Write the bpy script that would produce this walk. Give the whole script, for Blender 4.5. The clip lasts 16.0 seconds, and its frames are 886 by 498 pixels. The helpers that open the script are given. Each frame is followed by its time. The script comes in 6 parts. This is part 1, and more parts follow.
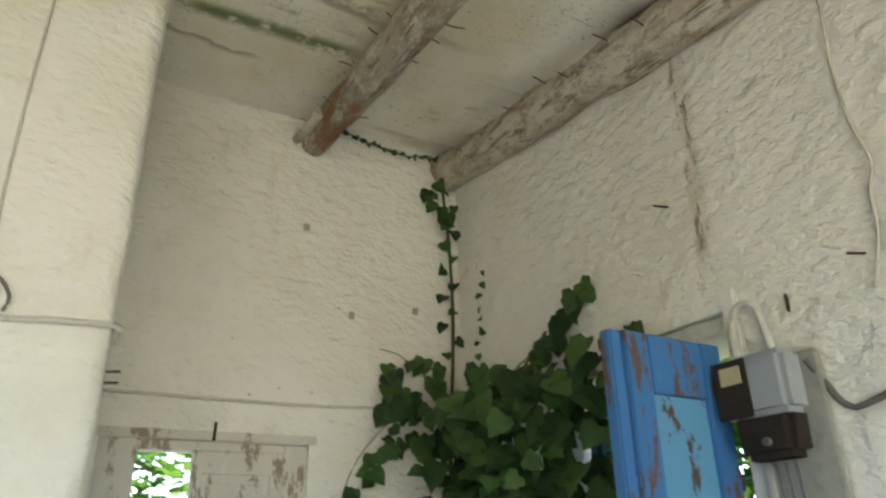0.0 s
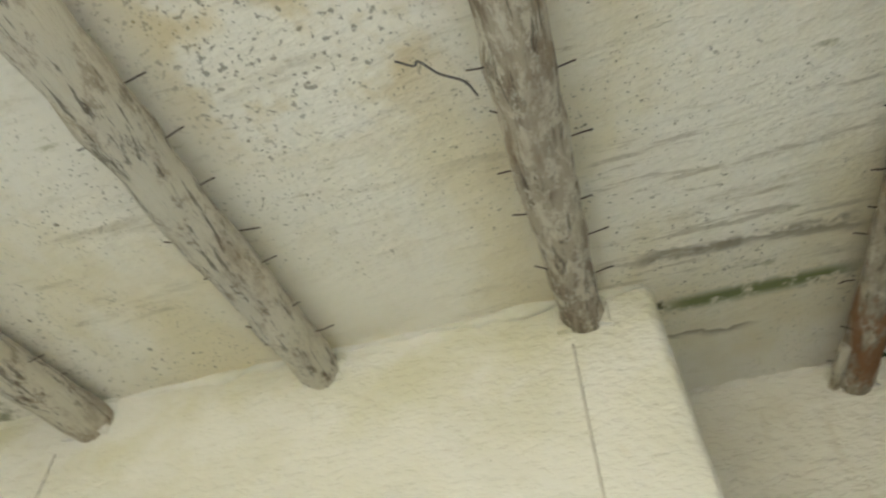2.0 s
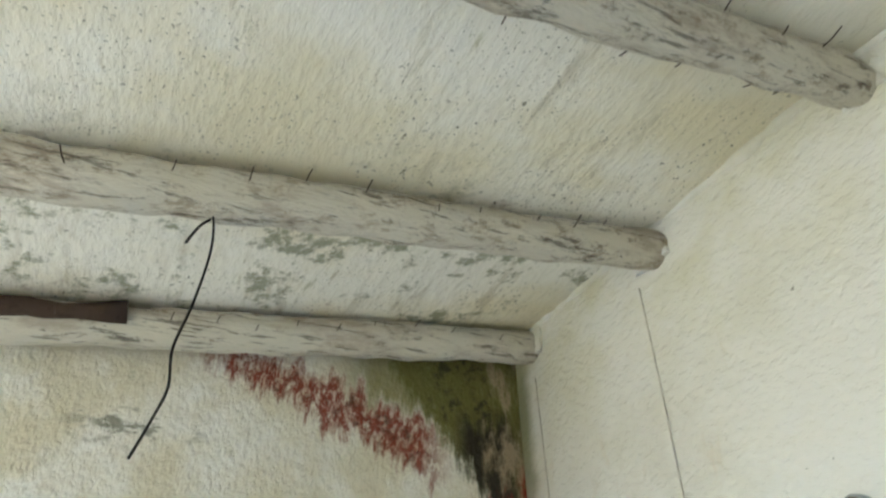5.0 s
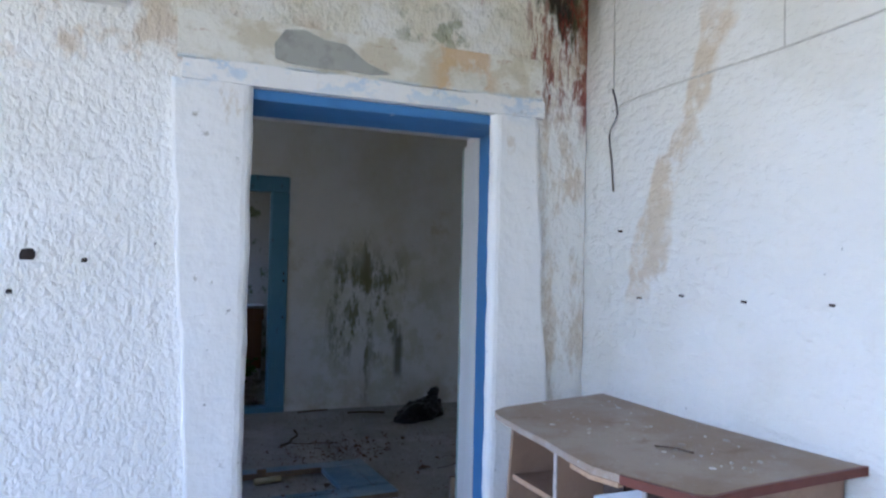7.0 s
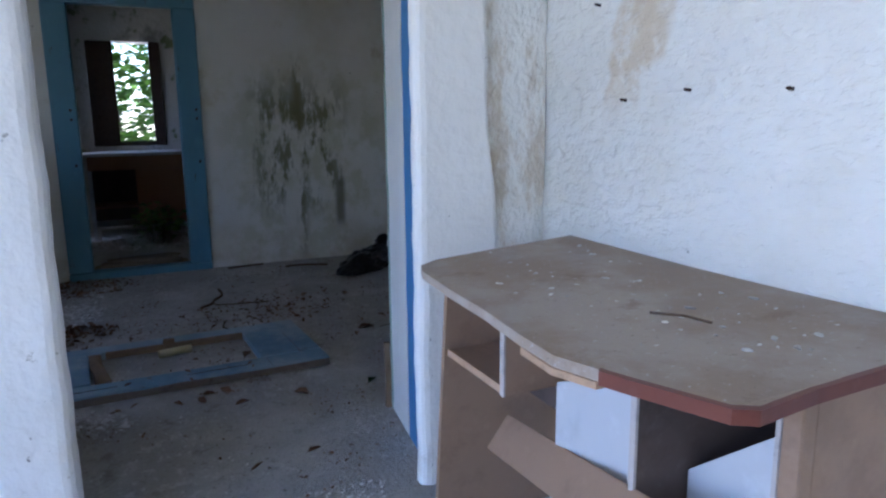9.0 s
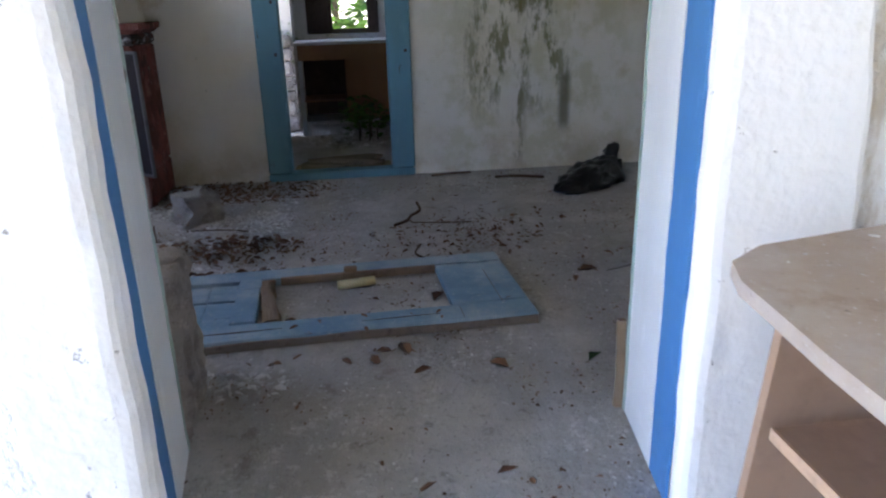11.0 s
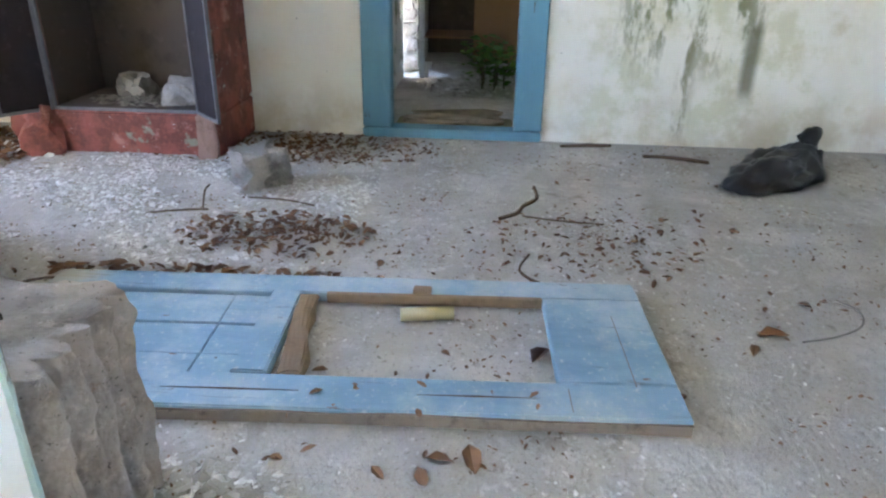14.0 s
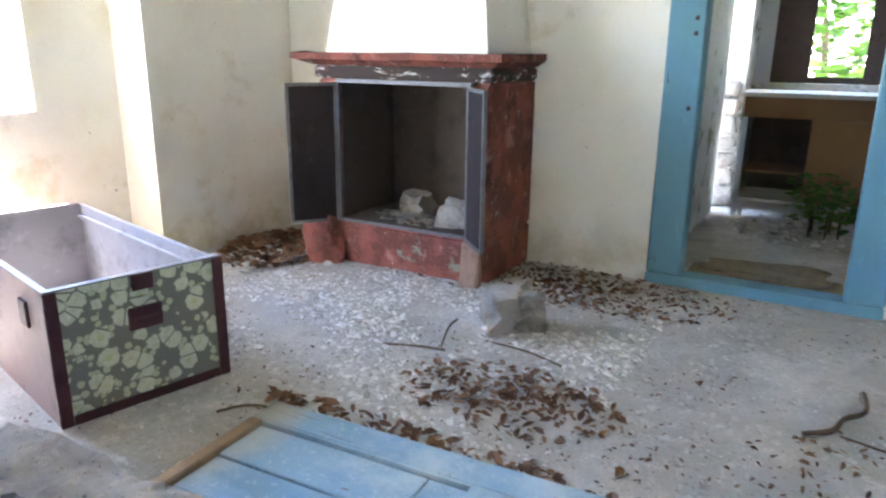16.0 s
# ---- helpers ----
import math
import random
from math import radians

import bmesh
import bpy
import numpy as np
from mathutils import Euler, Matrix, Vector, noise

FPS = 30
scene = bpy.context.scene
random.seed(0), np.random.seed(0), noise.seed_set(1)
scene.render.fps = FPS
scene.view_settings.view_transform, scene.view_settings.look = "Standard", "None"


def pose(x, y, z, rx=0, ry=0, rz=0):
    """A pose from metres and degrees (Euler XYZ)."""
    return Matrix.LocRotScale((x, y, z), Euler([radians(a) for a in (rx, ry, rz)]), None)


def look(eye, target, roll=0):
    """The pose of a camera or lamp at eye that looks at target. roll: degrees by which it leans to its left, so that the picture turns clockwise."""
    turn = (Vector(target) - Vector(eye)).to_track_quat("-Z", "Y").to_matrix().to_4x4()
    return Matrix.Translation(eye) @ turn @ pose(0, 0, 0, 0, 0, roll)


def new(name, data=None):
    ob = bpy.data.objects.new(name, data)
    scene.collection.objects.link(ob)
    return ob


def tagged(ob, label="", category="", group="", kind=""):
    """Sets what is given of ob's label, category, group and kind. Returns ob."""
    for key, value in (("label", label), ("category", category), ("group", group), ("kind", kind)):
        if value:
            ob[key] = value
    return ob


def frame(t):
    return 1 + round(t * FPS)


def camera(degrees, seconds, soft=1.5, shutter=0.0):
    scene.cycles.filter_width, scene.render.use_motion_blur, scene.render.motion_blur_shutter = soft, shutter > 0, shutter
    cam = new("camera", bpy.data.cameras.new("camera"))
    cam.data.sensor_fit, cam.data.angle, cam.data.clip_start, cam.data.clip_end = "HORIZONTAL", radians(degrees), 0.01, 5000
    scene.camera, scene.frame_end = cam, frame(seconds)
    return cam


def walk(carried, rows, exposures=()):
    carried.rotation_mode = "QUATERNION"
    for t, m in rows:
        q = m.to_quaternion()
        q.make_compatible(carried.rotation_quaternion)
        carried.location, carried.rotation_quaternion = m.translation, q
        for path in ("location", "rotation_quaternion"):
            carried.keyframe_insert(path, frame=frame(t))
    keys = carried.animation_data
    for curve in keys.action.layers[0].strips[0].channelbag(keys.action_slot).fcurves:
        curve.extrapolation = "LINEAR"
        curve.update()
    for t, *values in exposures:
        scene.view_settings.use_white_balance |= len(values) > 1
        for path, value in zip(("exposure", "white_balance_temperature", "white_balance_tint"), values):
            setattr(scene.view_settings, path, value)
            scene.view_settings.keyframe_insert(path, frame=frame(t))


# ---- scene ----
cam = camera(64.6, 16.0, soft=2.2, shutter=0.3)
WALK = [
    (0, pose(-0.346, 0.278, 1.622, 113.19, 1.09, -28.17)),
    (0.5, pose(-0.417, 0.304, 1.654, 118.47, 3.85, -20.31)),
    (1, pose(-0.502, 0.333, 1.649, 126.99, 3.16, -5.87)),
    (1.5, pose(-0.528, 0.345, 1.622, 134.77, 3.33, 4.42)),
    (2, pose(-0.532, 0.366, 1.633, 138.78, 1.37, 16.58)),
    (2.5, pose(-0.513, 0.343, 1.764, 137.29, 2.61, 30.21)),
    (3, pose(-0.501, 0.347, 1.786, 136.66, 3.14, 42.32)),
    (3.2, pose(-0.496, 0.386, 1.706, 137.80, 1.84, 46.25)),
    (5.3, look((-0.762, 0.435, 1.697), (-2.321, 1.14, 2.733), -1.5)),
    (5.5, look((-0.785, 0.456, 1.676), (-2.393, 1.158, 2.635), -1.4)),
    (6, look((-0.884, 0.51, 1.541), (-2.657, 1.256, 2.089), 0.2)),
    (6.5, look((-1.048, 0.528, 1.484), (-2.874, 1.304, 1.733), 1.8)),
    (7, look((-1.157, 0.581, 1.425), (-3.011, 1.331, 1.478), 1.3)),
    (7.5, look((-1.287, 0.716, 1.386), (-3.153, 1.433, 1.325), -0.2)),
    (8, look((-1.45, 0.859, 1.355), (-3.297, 1.603, 1.172), -0.3)),
    (8.5, look((-1.672, 0.962, 1.318), (-3.462, 1.812, 1.048), 0.4)),
    (9, look((-1.883, 1.085, 1.286), (-3.667, 1.904, 0.904), -0.6)),
    (9.5, look((-2.077, 1.191, 1.254), (-3.891, 1.75, 0.625), 4.6)),
    (10, look((-2.344, 1.238, 1.223), (-4.075, 1.667, 0.318), 3.2)),
    (10.2, look((-2.442, 1.26, 1.227), (-4.229, 1.664, 0.426), 2.6)),
    (12.3, look((-3.311, 1.427, 1.18), (-5.207, 1.514, 0.549), -2.6)),
    (12.5, look((-3.373, 1.448, 1.184), (-5.259, 1.465, 0.518), -0.3)),
    (13, look((-3.526, 1.488, 1.163), (-5.372, 1.348, 0.404), -0.9)),
    (13.5, look((-3.713, 1.463, 1.156), (-5.536, 1.376, 0.339), 0.2)),
    (14, look((-3.841, 1.472, 1.146), (-5.659, 1.335, 0.325), 0.9)),
    (14.5, look((-4.005, 1.527, 1.182), (-5.824, 1.001, 0.535), 2.4)),
    (15, look((-4.123, 1.602, 1.179), (-5.881, 0.869, 0.57), -0.1)),
    (15.5, look((-4.256, 1.571, 1.171), (-5.98, 0.749, 0.58), 1.6)),
    (16, look((-4.411, 1.499, 1.172), (-6.077, 0.535, 0.626), 0.6)),
]
EXPOSURE = [
    (0.0, 2.65, 6250, 10), (3.2, 2.75, 6150, 8), (5.3, 2.7, 5500, 10), (6.2, 2.8, 5100, 18), (7.0, 2.72, 5000, 22), (9.0, 2.72, 5000, 22), (10.2, 3.4, 5500, 24),
    (12.3, 4.55, 5700, 20), (13.0, 5.3, 5750, 18), (13.5, 5.55, 5800, 17), (14.5, 5.8, 5850, 17), (16.0, 5.75, 5850, 16),
]
walk(cam, WALK, EXPOSURE)

# ---- daylight ----
world = bpy.data.worlds.new("world")
scene.world = world
world.use_nodes = True
wn = world.node_tree
sky = wn.nodes.new("ShaderNodeTexSky")
sky.sky_type, sky.sun_disc = "NISHITA", False
sky.sun_elevation, sky.sun_rotation = radians(68), radians(194)
wn.links.new(sky.outputs[0], wn.nodes["Background"].inputs[0])
wn.nodes["Background"].inputs[1].default_value = 0.15
sun = new("sun", bpy.data.lights.new("sun", "SUN"))
sun.data.energy, sun.data.angle, sun.data.color = 4.5, radians(0.6), (1.0, 0.95, 0.86)
sun.matrix_world = look((-0.25 * 20, -0.97 * 20, 49.5), (0, 0, 0))

# ---- materials ----


class Mat:
    """A small writer of node materials: colours laid over one another by masks, and a bump."""

    def __init__(self, name, base, rough=0.85, metal=0.0):
        self.m = bpy.data.materials.new(name)
        self.m.use_nodes = True
        self.t = self.m.node_tree
        self.b = self.t.nodes["Principled BSDF"]
        self.b.inputs["Roughness"].default_value = rough
        self.b.inputs["Metallic"].default_value = metal
        self.b.inputs["Specular IOR Level"].default_value = 0.25
        self.pos = self.node("ShaderNodeNewGeometry").outputs["Position"]
        self.xyz = self.node("ShaderNodeSeparateXYZ")
        self.t.links.new(self.pos, self.xyz.inputs[0])
        rgb = self.node("ShaderNodeRGB")
        rgb.outputs[0].default_value = (*base, 1)
        self.col = rgb.outputs[0]

    def node(self, kind):
        return self.t.nodes.new(kind)

    def put(self, socket, value):
        if hasattr(value, "is_output"):
            self.t.links.new(value, socket)
        else:
            socket.default_value = value

    def op(self, kind, a, b=0.0, clamp=False):
        n = self.node("ShaderNodeMath")
        n.operation, n.use_clamp = kind, clamp
        self.put(n.inputs[0], a)
        self.put(n.inputs[1], b)
        return n.outputs[0]

    def scaled(self, sx, sy, sz, local=False):
        n = self.node("ShaderNodeVectorMath")
        n.operation = "MULTIPLY"
        src = self.node("ShaderNodeTexCoord").outputs["Object"] if local else self.pos
        self.t.links.new(src, n.inputs[0])
        n.inputs[1].default_value = (sx, sy, sz)
        return n.outputs[0]

    def noise(self, scale, detail=4.0, rough=0.6, stretch=None, local=False, distort=0.0):
        n = self.node("ShaderNodeTexNoise")
        n.inputs["Scale"].default_value, n.inputs["Detail"].default_value = scale, detail
        n.inputs["Roughness"].default_value, n.inputs["Distortion"].default_value = rough, distort
        self.t.links.new(self.scaled(*(stretch or (1, 1, 1)), local), n.inputs["Vector"])
        return n.outputs["Fac"]

    def cells(self, scale, stretch=None, local=False, feature="F1", what="Distance"):
        n = self.node("ShaderNodeTexVoronoi")
        n.feature = feature
        n.inputs["Scale"].default_value = scale
        self.t.links.new(self.scaled(*(stretch or (1, 1, 1)), local), n.inputs["Vector"])
        return n.outputs[what]

    def step(self, value, lo, hi):
        n = self.node("ShaderNodeMapRange")
        n.interpolation_type = "SMOOTHSTEP"
        self.put(n.inputs[0], value)
        n.inputs[1].default_value, n.inputs[2].default_value = lo, hi
        return n.outputs[0]

    def axis(self, k):
        return self.xyz.outputs["XYZ".index(k)]

    def zone(self, k, a, b, soft):
        """1 between a and b along an axis, with soft borders."""
        return self.op("MULTIPLY", self.step(self.axis(k), a - soft, a + soft), self.op("SUBTRACT", 1.0, self.step(self.axis(k), b - soft, b + soft)))

    def both(self, *masks):
        out = masks[0]
        for m in masks[1:]:
            out = self.op("MULTIPLY", out, m)
        return out

    def lay(self, colour, mask, amount=1.0):
        n = self.node("ShaderNodeMix")
        n.data_type = "RGBA"
        self.put(n.inputs[0], self.op("MULTIPLY", mask, amount, True))
        self.t.links.new(self.col, n.inputs[6])
        self.put(n.inputs[7], colour if hasattr(colour, "is_output") else (*colour, 1))
        self.col = n.outputs[2]
        return self

    def bump(self, height, strength=0.5, distance=0.01):
        n = self.node("ShaderNodeBump")
        n.inputs["Strength"].default_value, n.inputs["Distance"].default_value = strength, distance
        self.put(n.inputs["Height"], height)
        if self.b.inputs["Normal"].links:
            self.t.links.new(self.b.inputs["Normal"].links[0].from_socket, n.inputs["Normal"])
        self.t.links.new(n.outputs[0], self.b.inputs["Normal"])
        return self

    def done(self):
        self.t.links.new(self.col, self.b.inputs["Base Color"])
        return self.m


def stucco(name, base, coarse=26, strength=0.9, distance=0.02, stretch=(1, 1, 1), fine=True):
    w = Mat(name, base, 0.9)
    w.lay((base[0] * 0.82, base[1] * 0.80, base[2] * 0.72), w.step(w.noise(1.3, 5), 0.48, 0.75), 0.55)
    w.lay((base[0] * 0.72, base[1] * 0.7, base[2] * 0.62), w.step(w.noise(9, 6, 0.7), 0.58, 0.8), 0.45)
    w.lay((0.16, 0.14, 0.12), w.step(w.noise(31, 3, 0.5), 0.73, 0.78), 0.7)
    w.bump(w.noise(coarse, 3, 0.55, stretch), strength, distance)
    w.bump(w.noise(coarse * 0.35, 3, 0.5, stretch), strength * 0.6, distance)
    if fine:
        w.bump(w.noise(coarse * 5, 3, 0.6), 0.35, 0.004)
    return w


def plaster_north():
    w = stucco("stucco_rough_white", (0.80, 0.79, 0.75), 23, 0.85, 0.02, (0.8, 0.8, 1.3))
    w.lay((0.62, 0.54, 0.42), w.both(w.zone("Z", 1.3, 3.2, 0.3), w.step(w.noise(3.2, 6, 0.7, (1, 1, 0.4)), 0.6, 0.68)), 0.35)
    # tea-coloured run of damp beside the house corner
    band = w.op("SUBTRACT", w.axis("X"), w.op("MULTIPLY", w.op("SUBTRACT", w.axis("Z"), 1.2), 0.42))
    wob = w.op("MULTIPLY", w.op("SUBTRACT", w.noise(3.2, 3), 0.5), 0.34)
    band = w.op("ADD", band, wob)
    mask = w.both(w.step(band, -3.76, -3.72), w.op("SUBTRACT", 1.0, w.step(band, -3.60, -3.54)), w.zone("Z", 1.32, 2.42, 0.1))
    w.lay((0.60, 0.49, 0.34), w.both(mask, w.step(w.noise(7, 5, 0.7), 0.32, 0.55)), 0.75)
    corner = w.both(w.op("SUBTRACT", 1.0, w.step(w.op("ADD", w.axis("X"), w.op("MULTIPLY", w.noise(6), 0.12)), -3.88, -3.76)), w.step(w.axis("Z"), 2.2, 3.0))
    w.lay((0.20, 0.21, 0.08), corner, 0.8)
    damp = w.both(w.step(w.axis("Z"), 2.6, 3.45), w.step(w.noise(2.2, 4), 0.35, 0.7))
    w.lay((0.60, 0.57, 0.36), damp, 0.6)
    return w.done()


def plaster_east():
    w = stucco("stucco_white_east", (0.80, 0.78, 0.73), 19, 1.0, 0.03, (0.75, 0.75, 1.2))
    # long brown crack where the render has dropped away
    y = w.op("ADD", w.axis("Y"), w.op("MULTIPLY", w.op("SUBTRACT", w.noise(6, 5, 0.7), 0.5), 0.12))
    y = w.op("ADD", y, w.op("MULTIPLY", w.axis("Z"), 0.03))
    wide = w.both(w.step(y, 1.79, 1.82), w.op("SUBTRACT", 1.0, w.step(y, 1.85, 1.88)), w.zone("Z", 2.45, 3.3, 0.1), w.step(w.axis("X"), 1.35, 1.4))
    w.lay((0.55, 0.48, 0.37), wide, 0.4)
    flakes = w.both(wide, w.step(w.noise(13, 7, 0.8, (1, 1.3, 0.4)), 0.52, 0.58))
    w.lay((0.27, 0.20, 0.14), flakes, 0.9)
    w.bump(w.op("SUBTRACT", 1.0, flakes), 0.6, 0.01)
    w.lay((0.55, 0.49, 0.38), w.step(w.noise(4.5, 6, 0.7, (1, 1, 0.4)), 0.6, 0.72), 0.35)
    return w.done()


def plaster_west():
    w = stucco("stucco_combed_white", (0.80, 0.79, 0.75), 38, 0.85, 0.017, (1, 1, 0.8))
    top = w.step(w.axis("Z"), 2.15, 2.5)
    w.lay((0.62, 0.57, 0.42), w.both(top, w.step(w.noise(2.0, 5), 0.32, 0.6)), 0.85)
    w.lay((0.36, 0.36, 0.24), w.both(top, w.step(w.noise(4.2, 6, 0.7), 0.58, 0.70)), 0.5)
    w.lay((0.50, 0.38, 0.24), w.both(w.zone("Z", 2.12, 2.42, 0.05), w.step(w.noise(5, 4), 0.5, 0.62)), 0.6)
    drip = w.noise(8, 6, 0.7, (1, 1.8, 0.4))
    wob = w.op("MULTIPLY", w.op("SUBTRACT", drip, 0.5), 0.55)
    z = w.op("ADD", w.axis("Z"), wob)
    y = w.axis("Y")
    # red runs that hang from the log and reach lower towards the corner
    low = w.op("ADD", z, w.op("MULTIPLY", y, 0.37))
    high = w.op("ADD", z, w.op("MULTIPLY", y, 0.27))
    rust = w.both(w.step(low, 3.40, 3.50), w.op("SUBTRACT", 1.0, w.step(high, 3.47, 3.60)), w.zone("Y", 0.7, 1.93, 0.12))
    w.lay((0.33, 0.13, 0.08), w.both(rust, w.step(w.noise(6, 5, 0.7), 0.34, 0.55)), 0.6)
    w.lay((0.19, 0.032, 0.018), w.both(rust, w.step(w.noise(34, 8, 0.85, (1, 1, 0.6)), 0.43, 0.53)), 0.95)
    w.lay((0.075, 0.04, 0.025), w.both(rust, w.step(w.noise(12, 7, 0.8), 0.54, 0.62)), 0.85)
    # green and black mould in the corner
    hook = w.step(w.op("ADD", w.op("ADD", y, w.op("MULTIPLY", z, 0.85)), w.op("MULTIPLY", w.op("SUBTRACT", w.noise(5, 5), 0.5), 0.3)), 4.43, 4.55)
    mould = w.both(hook, w.step(z, 2.42, 2.58))
    w.lay((0.20, 0.19, 0.06), w.both(w.step(high, 3.5, 3.62), w.step(y, 1.25, 1.6)), 0.85)
    w.lay((0.13, 0.125, 0.035), w.both(mould, w.step(w.noise(16, 5, 0.7), 0.22, 0.42)), 0.95)
    core = w.both(mould, w.zone("Y", 2.06, 2.40, 0.07), w.op("SUBTRACT", 1.0, w.step(z, 2.98, 3.2)))
    w.lay((0.022, 0.020, 0.015), w.both(core, w.step(w.noise(10, 7, 0.8), 0.27, 0.42)), 0.96)
    w.lay((0.025, 0.022, 0.015), w.both(w.step(w.axis("Z"), 3.02, 3.1), w.zone("Y", 1.9, 2.3, 0.1), w.step(w.noise(12, 7, 0.8), 0.5, 0.6)), 0.8)
    runs = w.both(w.zone("Y", 2.13, 2.5, 0.05), w.step(z, 2.08, 2.25), w.op("SUBTRACT", 1.0, w.step(z, 2.62, 2.75)))
    w.lay((0.20, 0.03, 0.018), w.both(runs, w.step(w.noise(24, 7, 0.8, (1, 1.4, 0.3)), 0.47, 0.58)), 0.92)
    edge_run = w.both(w.step(y, 2.38, 2.42), w.step(z, 2.05, 2.2), w.op("SUBTRACT", 1.0, w.step(z, 2.75, 2.9)))
    w.lay((0.21, 0.03, 0.018), w.both(edge_run, w.step(w.noise(14, 6, 0.7), 0.36, 0.5)), 0.9)
    # grey arched blots
    blot = w.both(w.zone("Y", 0.22, 0.72, 0.12), w.zone("Z", 2.74, 2.9, 0.05), w.step(w.noise(7, 6, 0.7, (1, 0.6, 1.6)), 0.5, 0.6))
    w.lay((0.20, 0.20, 0.15), blot, 0.85)
    w.lay((0.28, 0.29, 0.19), w.both(w.zone("Y", 1.5, 1.85, 0.08), w.zone("Z", 2.38, 2.55, 0.05), w.step(w.noise(9, 6, 0.7), 0.46, 0.58)), 0.8)
    strip = w.both(w.zone("Y", 2.2, 2.6, 0.02), w.step(w.noise(10, 5, 0.7, (1, 1, 0.4)), 0.45, 0.65))
    w.lay((0.47, 0.37, 0.24), strip, 0.65)
    return w.done()


def plaster_ceiling():
    w = Mat("ceiling_limewash", (0.83, 0.81, 0.73), 0.92)
    w.lay((0.66, 0.58, 0.34), w.step(w.noise(1.1, 5, 0.6, (1, 0.6, 1)), 0.42, 0.66), 0.6)
    w.lay((0.42, 0.38, 0.26), w.both(w.step(w.noise(5, 6, 0.7, (0.3, 1.7, 1)), 0.54, 0.66), w.step(w.noise(0.9, 2), 0.42, 0.56)), 0.5)
    w.lay((0.30, 0.30, 0.16), w.both(w.step(w.noise(3.4, 6, 0.75, (0.6, 1.6, 1)), 0.62, 0.70)), 0.6)
    west = w.op("SUBTRACT", 1.0, w.step(w.axis("X"), -3.0, -2.3))
    w.lay((0.22, 0.23, 0.14), w.both(west, w.step(w.noise(3.4, 7, 0.75), 0.53, 0.62)), 0.8)
    w.lay((0.26, 0.16, 0.10), w.both(west, w.step(w.noise(2.4, 5, 0.7), 0.6, 0.68)), 0.6)
    w.lay((0.10, 0.09, 0.055), w.both(w.step(w.noise(42, 3, 0.6), 0.62, 0.68), w.step(w.noise(1.6, 3), 0.5, 0.62)), 0.8)
    w.lay((0.16, 0.15, 0.10), w.both(w.step(w.noise(75, 2, 0.5), 0.64, 0.7), w.step(w.noise(2.3, 3), 0.42, 0.6)), 0.7)
    spot = w.both(w.zone("X", -1.5, -0.75, 0.15), w.zone("Y", 0.2, 1.35, 0.2))
    w.lay((0.55, 0.43, 0.17), w.both(spot, w.step(w.noise(3.1, 4), 0.42, 0.6)), 0.6)
    w.lay((0.09, 0.08, 0.045), w.both(spot, w.step(w.noise(46, 3, 0.55), 0.58, 0.66)), 0.6)
    lines = w.both(w.zone("X", -0.45, 0.52, 0.06), w.zone("Y", 1.6, 2.5, 0.15), w.step(w.noise(4.5, 6, 0.7, (0.35, 2.4, 1)), 0.53, 0.6))
    w.lay((0.30, 0.26, 0.17), lines, 0.45)
    # mossy board mark between the logs over the recess
    slant = w.op("ADD", w.op("SUBTRACT", w.axis("Y"), w.op("MULTIPLY", w.axis("X"), 0.12)), w.op("MULTIPLY", w.op("SUBTRACT", w.noise(7, 3), 0.5), 0.12))
    crease = w.both(w.step(slant, 2.285, 2.30), w.op("SUBTRACT", 1.0, w.step(slant, 2.30, 2.36)), w.zone("X", -0.25, 0.52, 0.08))
    w.lay((0.28, 0.25, 0.18), crease, 0.7)
    crease = w.both(w.step(slant, 2.87, 2.88), w.op("SUBTRACT", 1.0, w.step(slant, 2.88, 2.93)), w.zone("X", -0.3, 0.15, 0.06))
    w.lay((0.26, 0.22, 0.15), crease, 0.7)
    w.lay((0.035, 0.025, 0.015), w.both(w.zone("X", -0.28, -0.2, 0.012), w.zone("Y", 2.60, 2.65, 0.012), w.step(w.noise(25, 3), 0.4, 0.5)), 0.9)
    moss = w.both(w.zone("Y", 2.60, 2.69, 0.035), w.zone("X", -0.2, 0.52, 0.1), w.step(w.noise(11, 4), 0.35, 0.5))
    w.lay((0.13, 0.17, 0.05), moss, 0.9)
    mark = w.both(w.zone("Y", 2.28, 2.34, 0.02), w.zone("X", -0.3, 0.5, 0.05), w.step(w.noise(9, 4), 0.42, 0.55))
    w.lay((0.30, 0.27, 0.2), mark, 0.8)
    w.lay((0.36, 0.31, 0.20), w.both(w.step(w.noise(9, 7, 0.8, (0.35, 1.8, 1)), 0.60, 0.67), w.step(w.noise(1.3, 3), 0.44, 0.58)), 0.6)
    w.bump(w.noise(14, 5, 0.65, (0.4, 1, 1)), 0.85, 0.018)
    w.bump(w.noise(90, 3), 0.25, 0.003)
    return w.done()


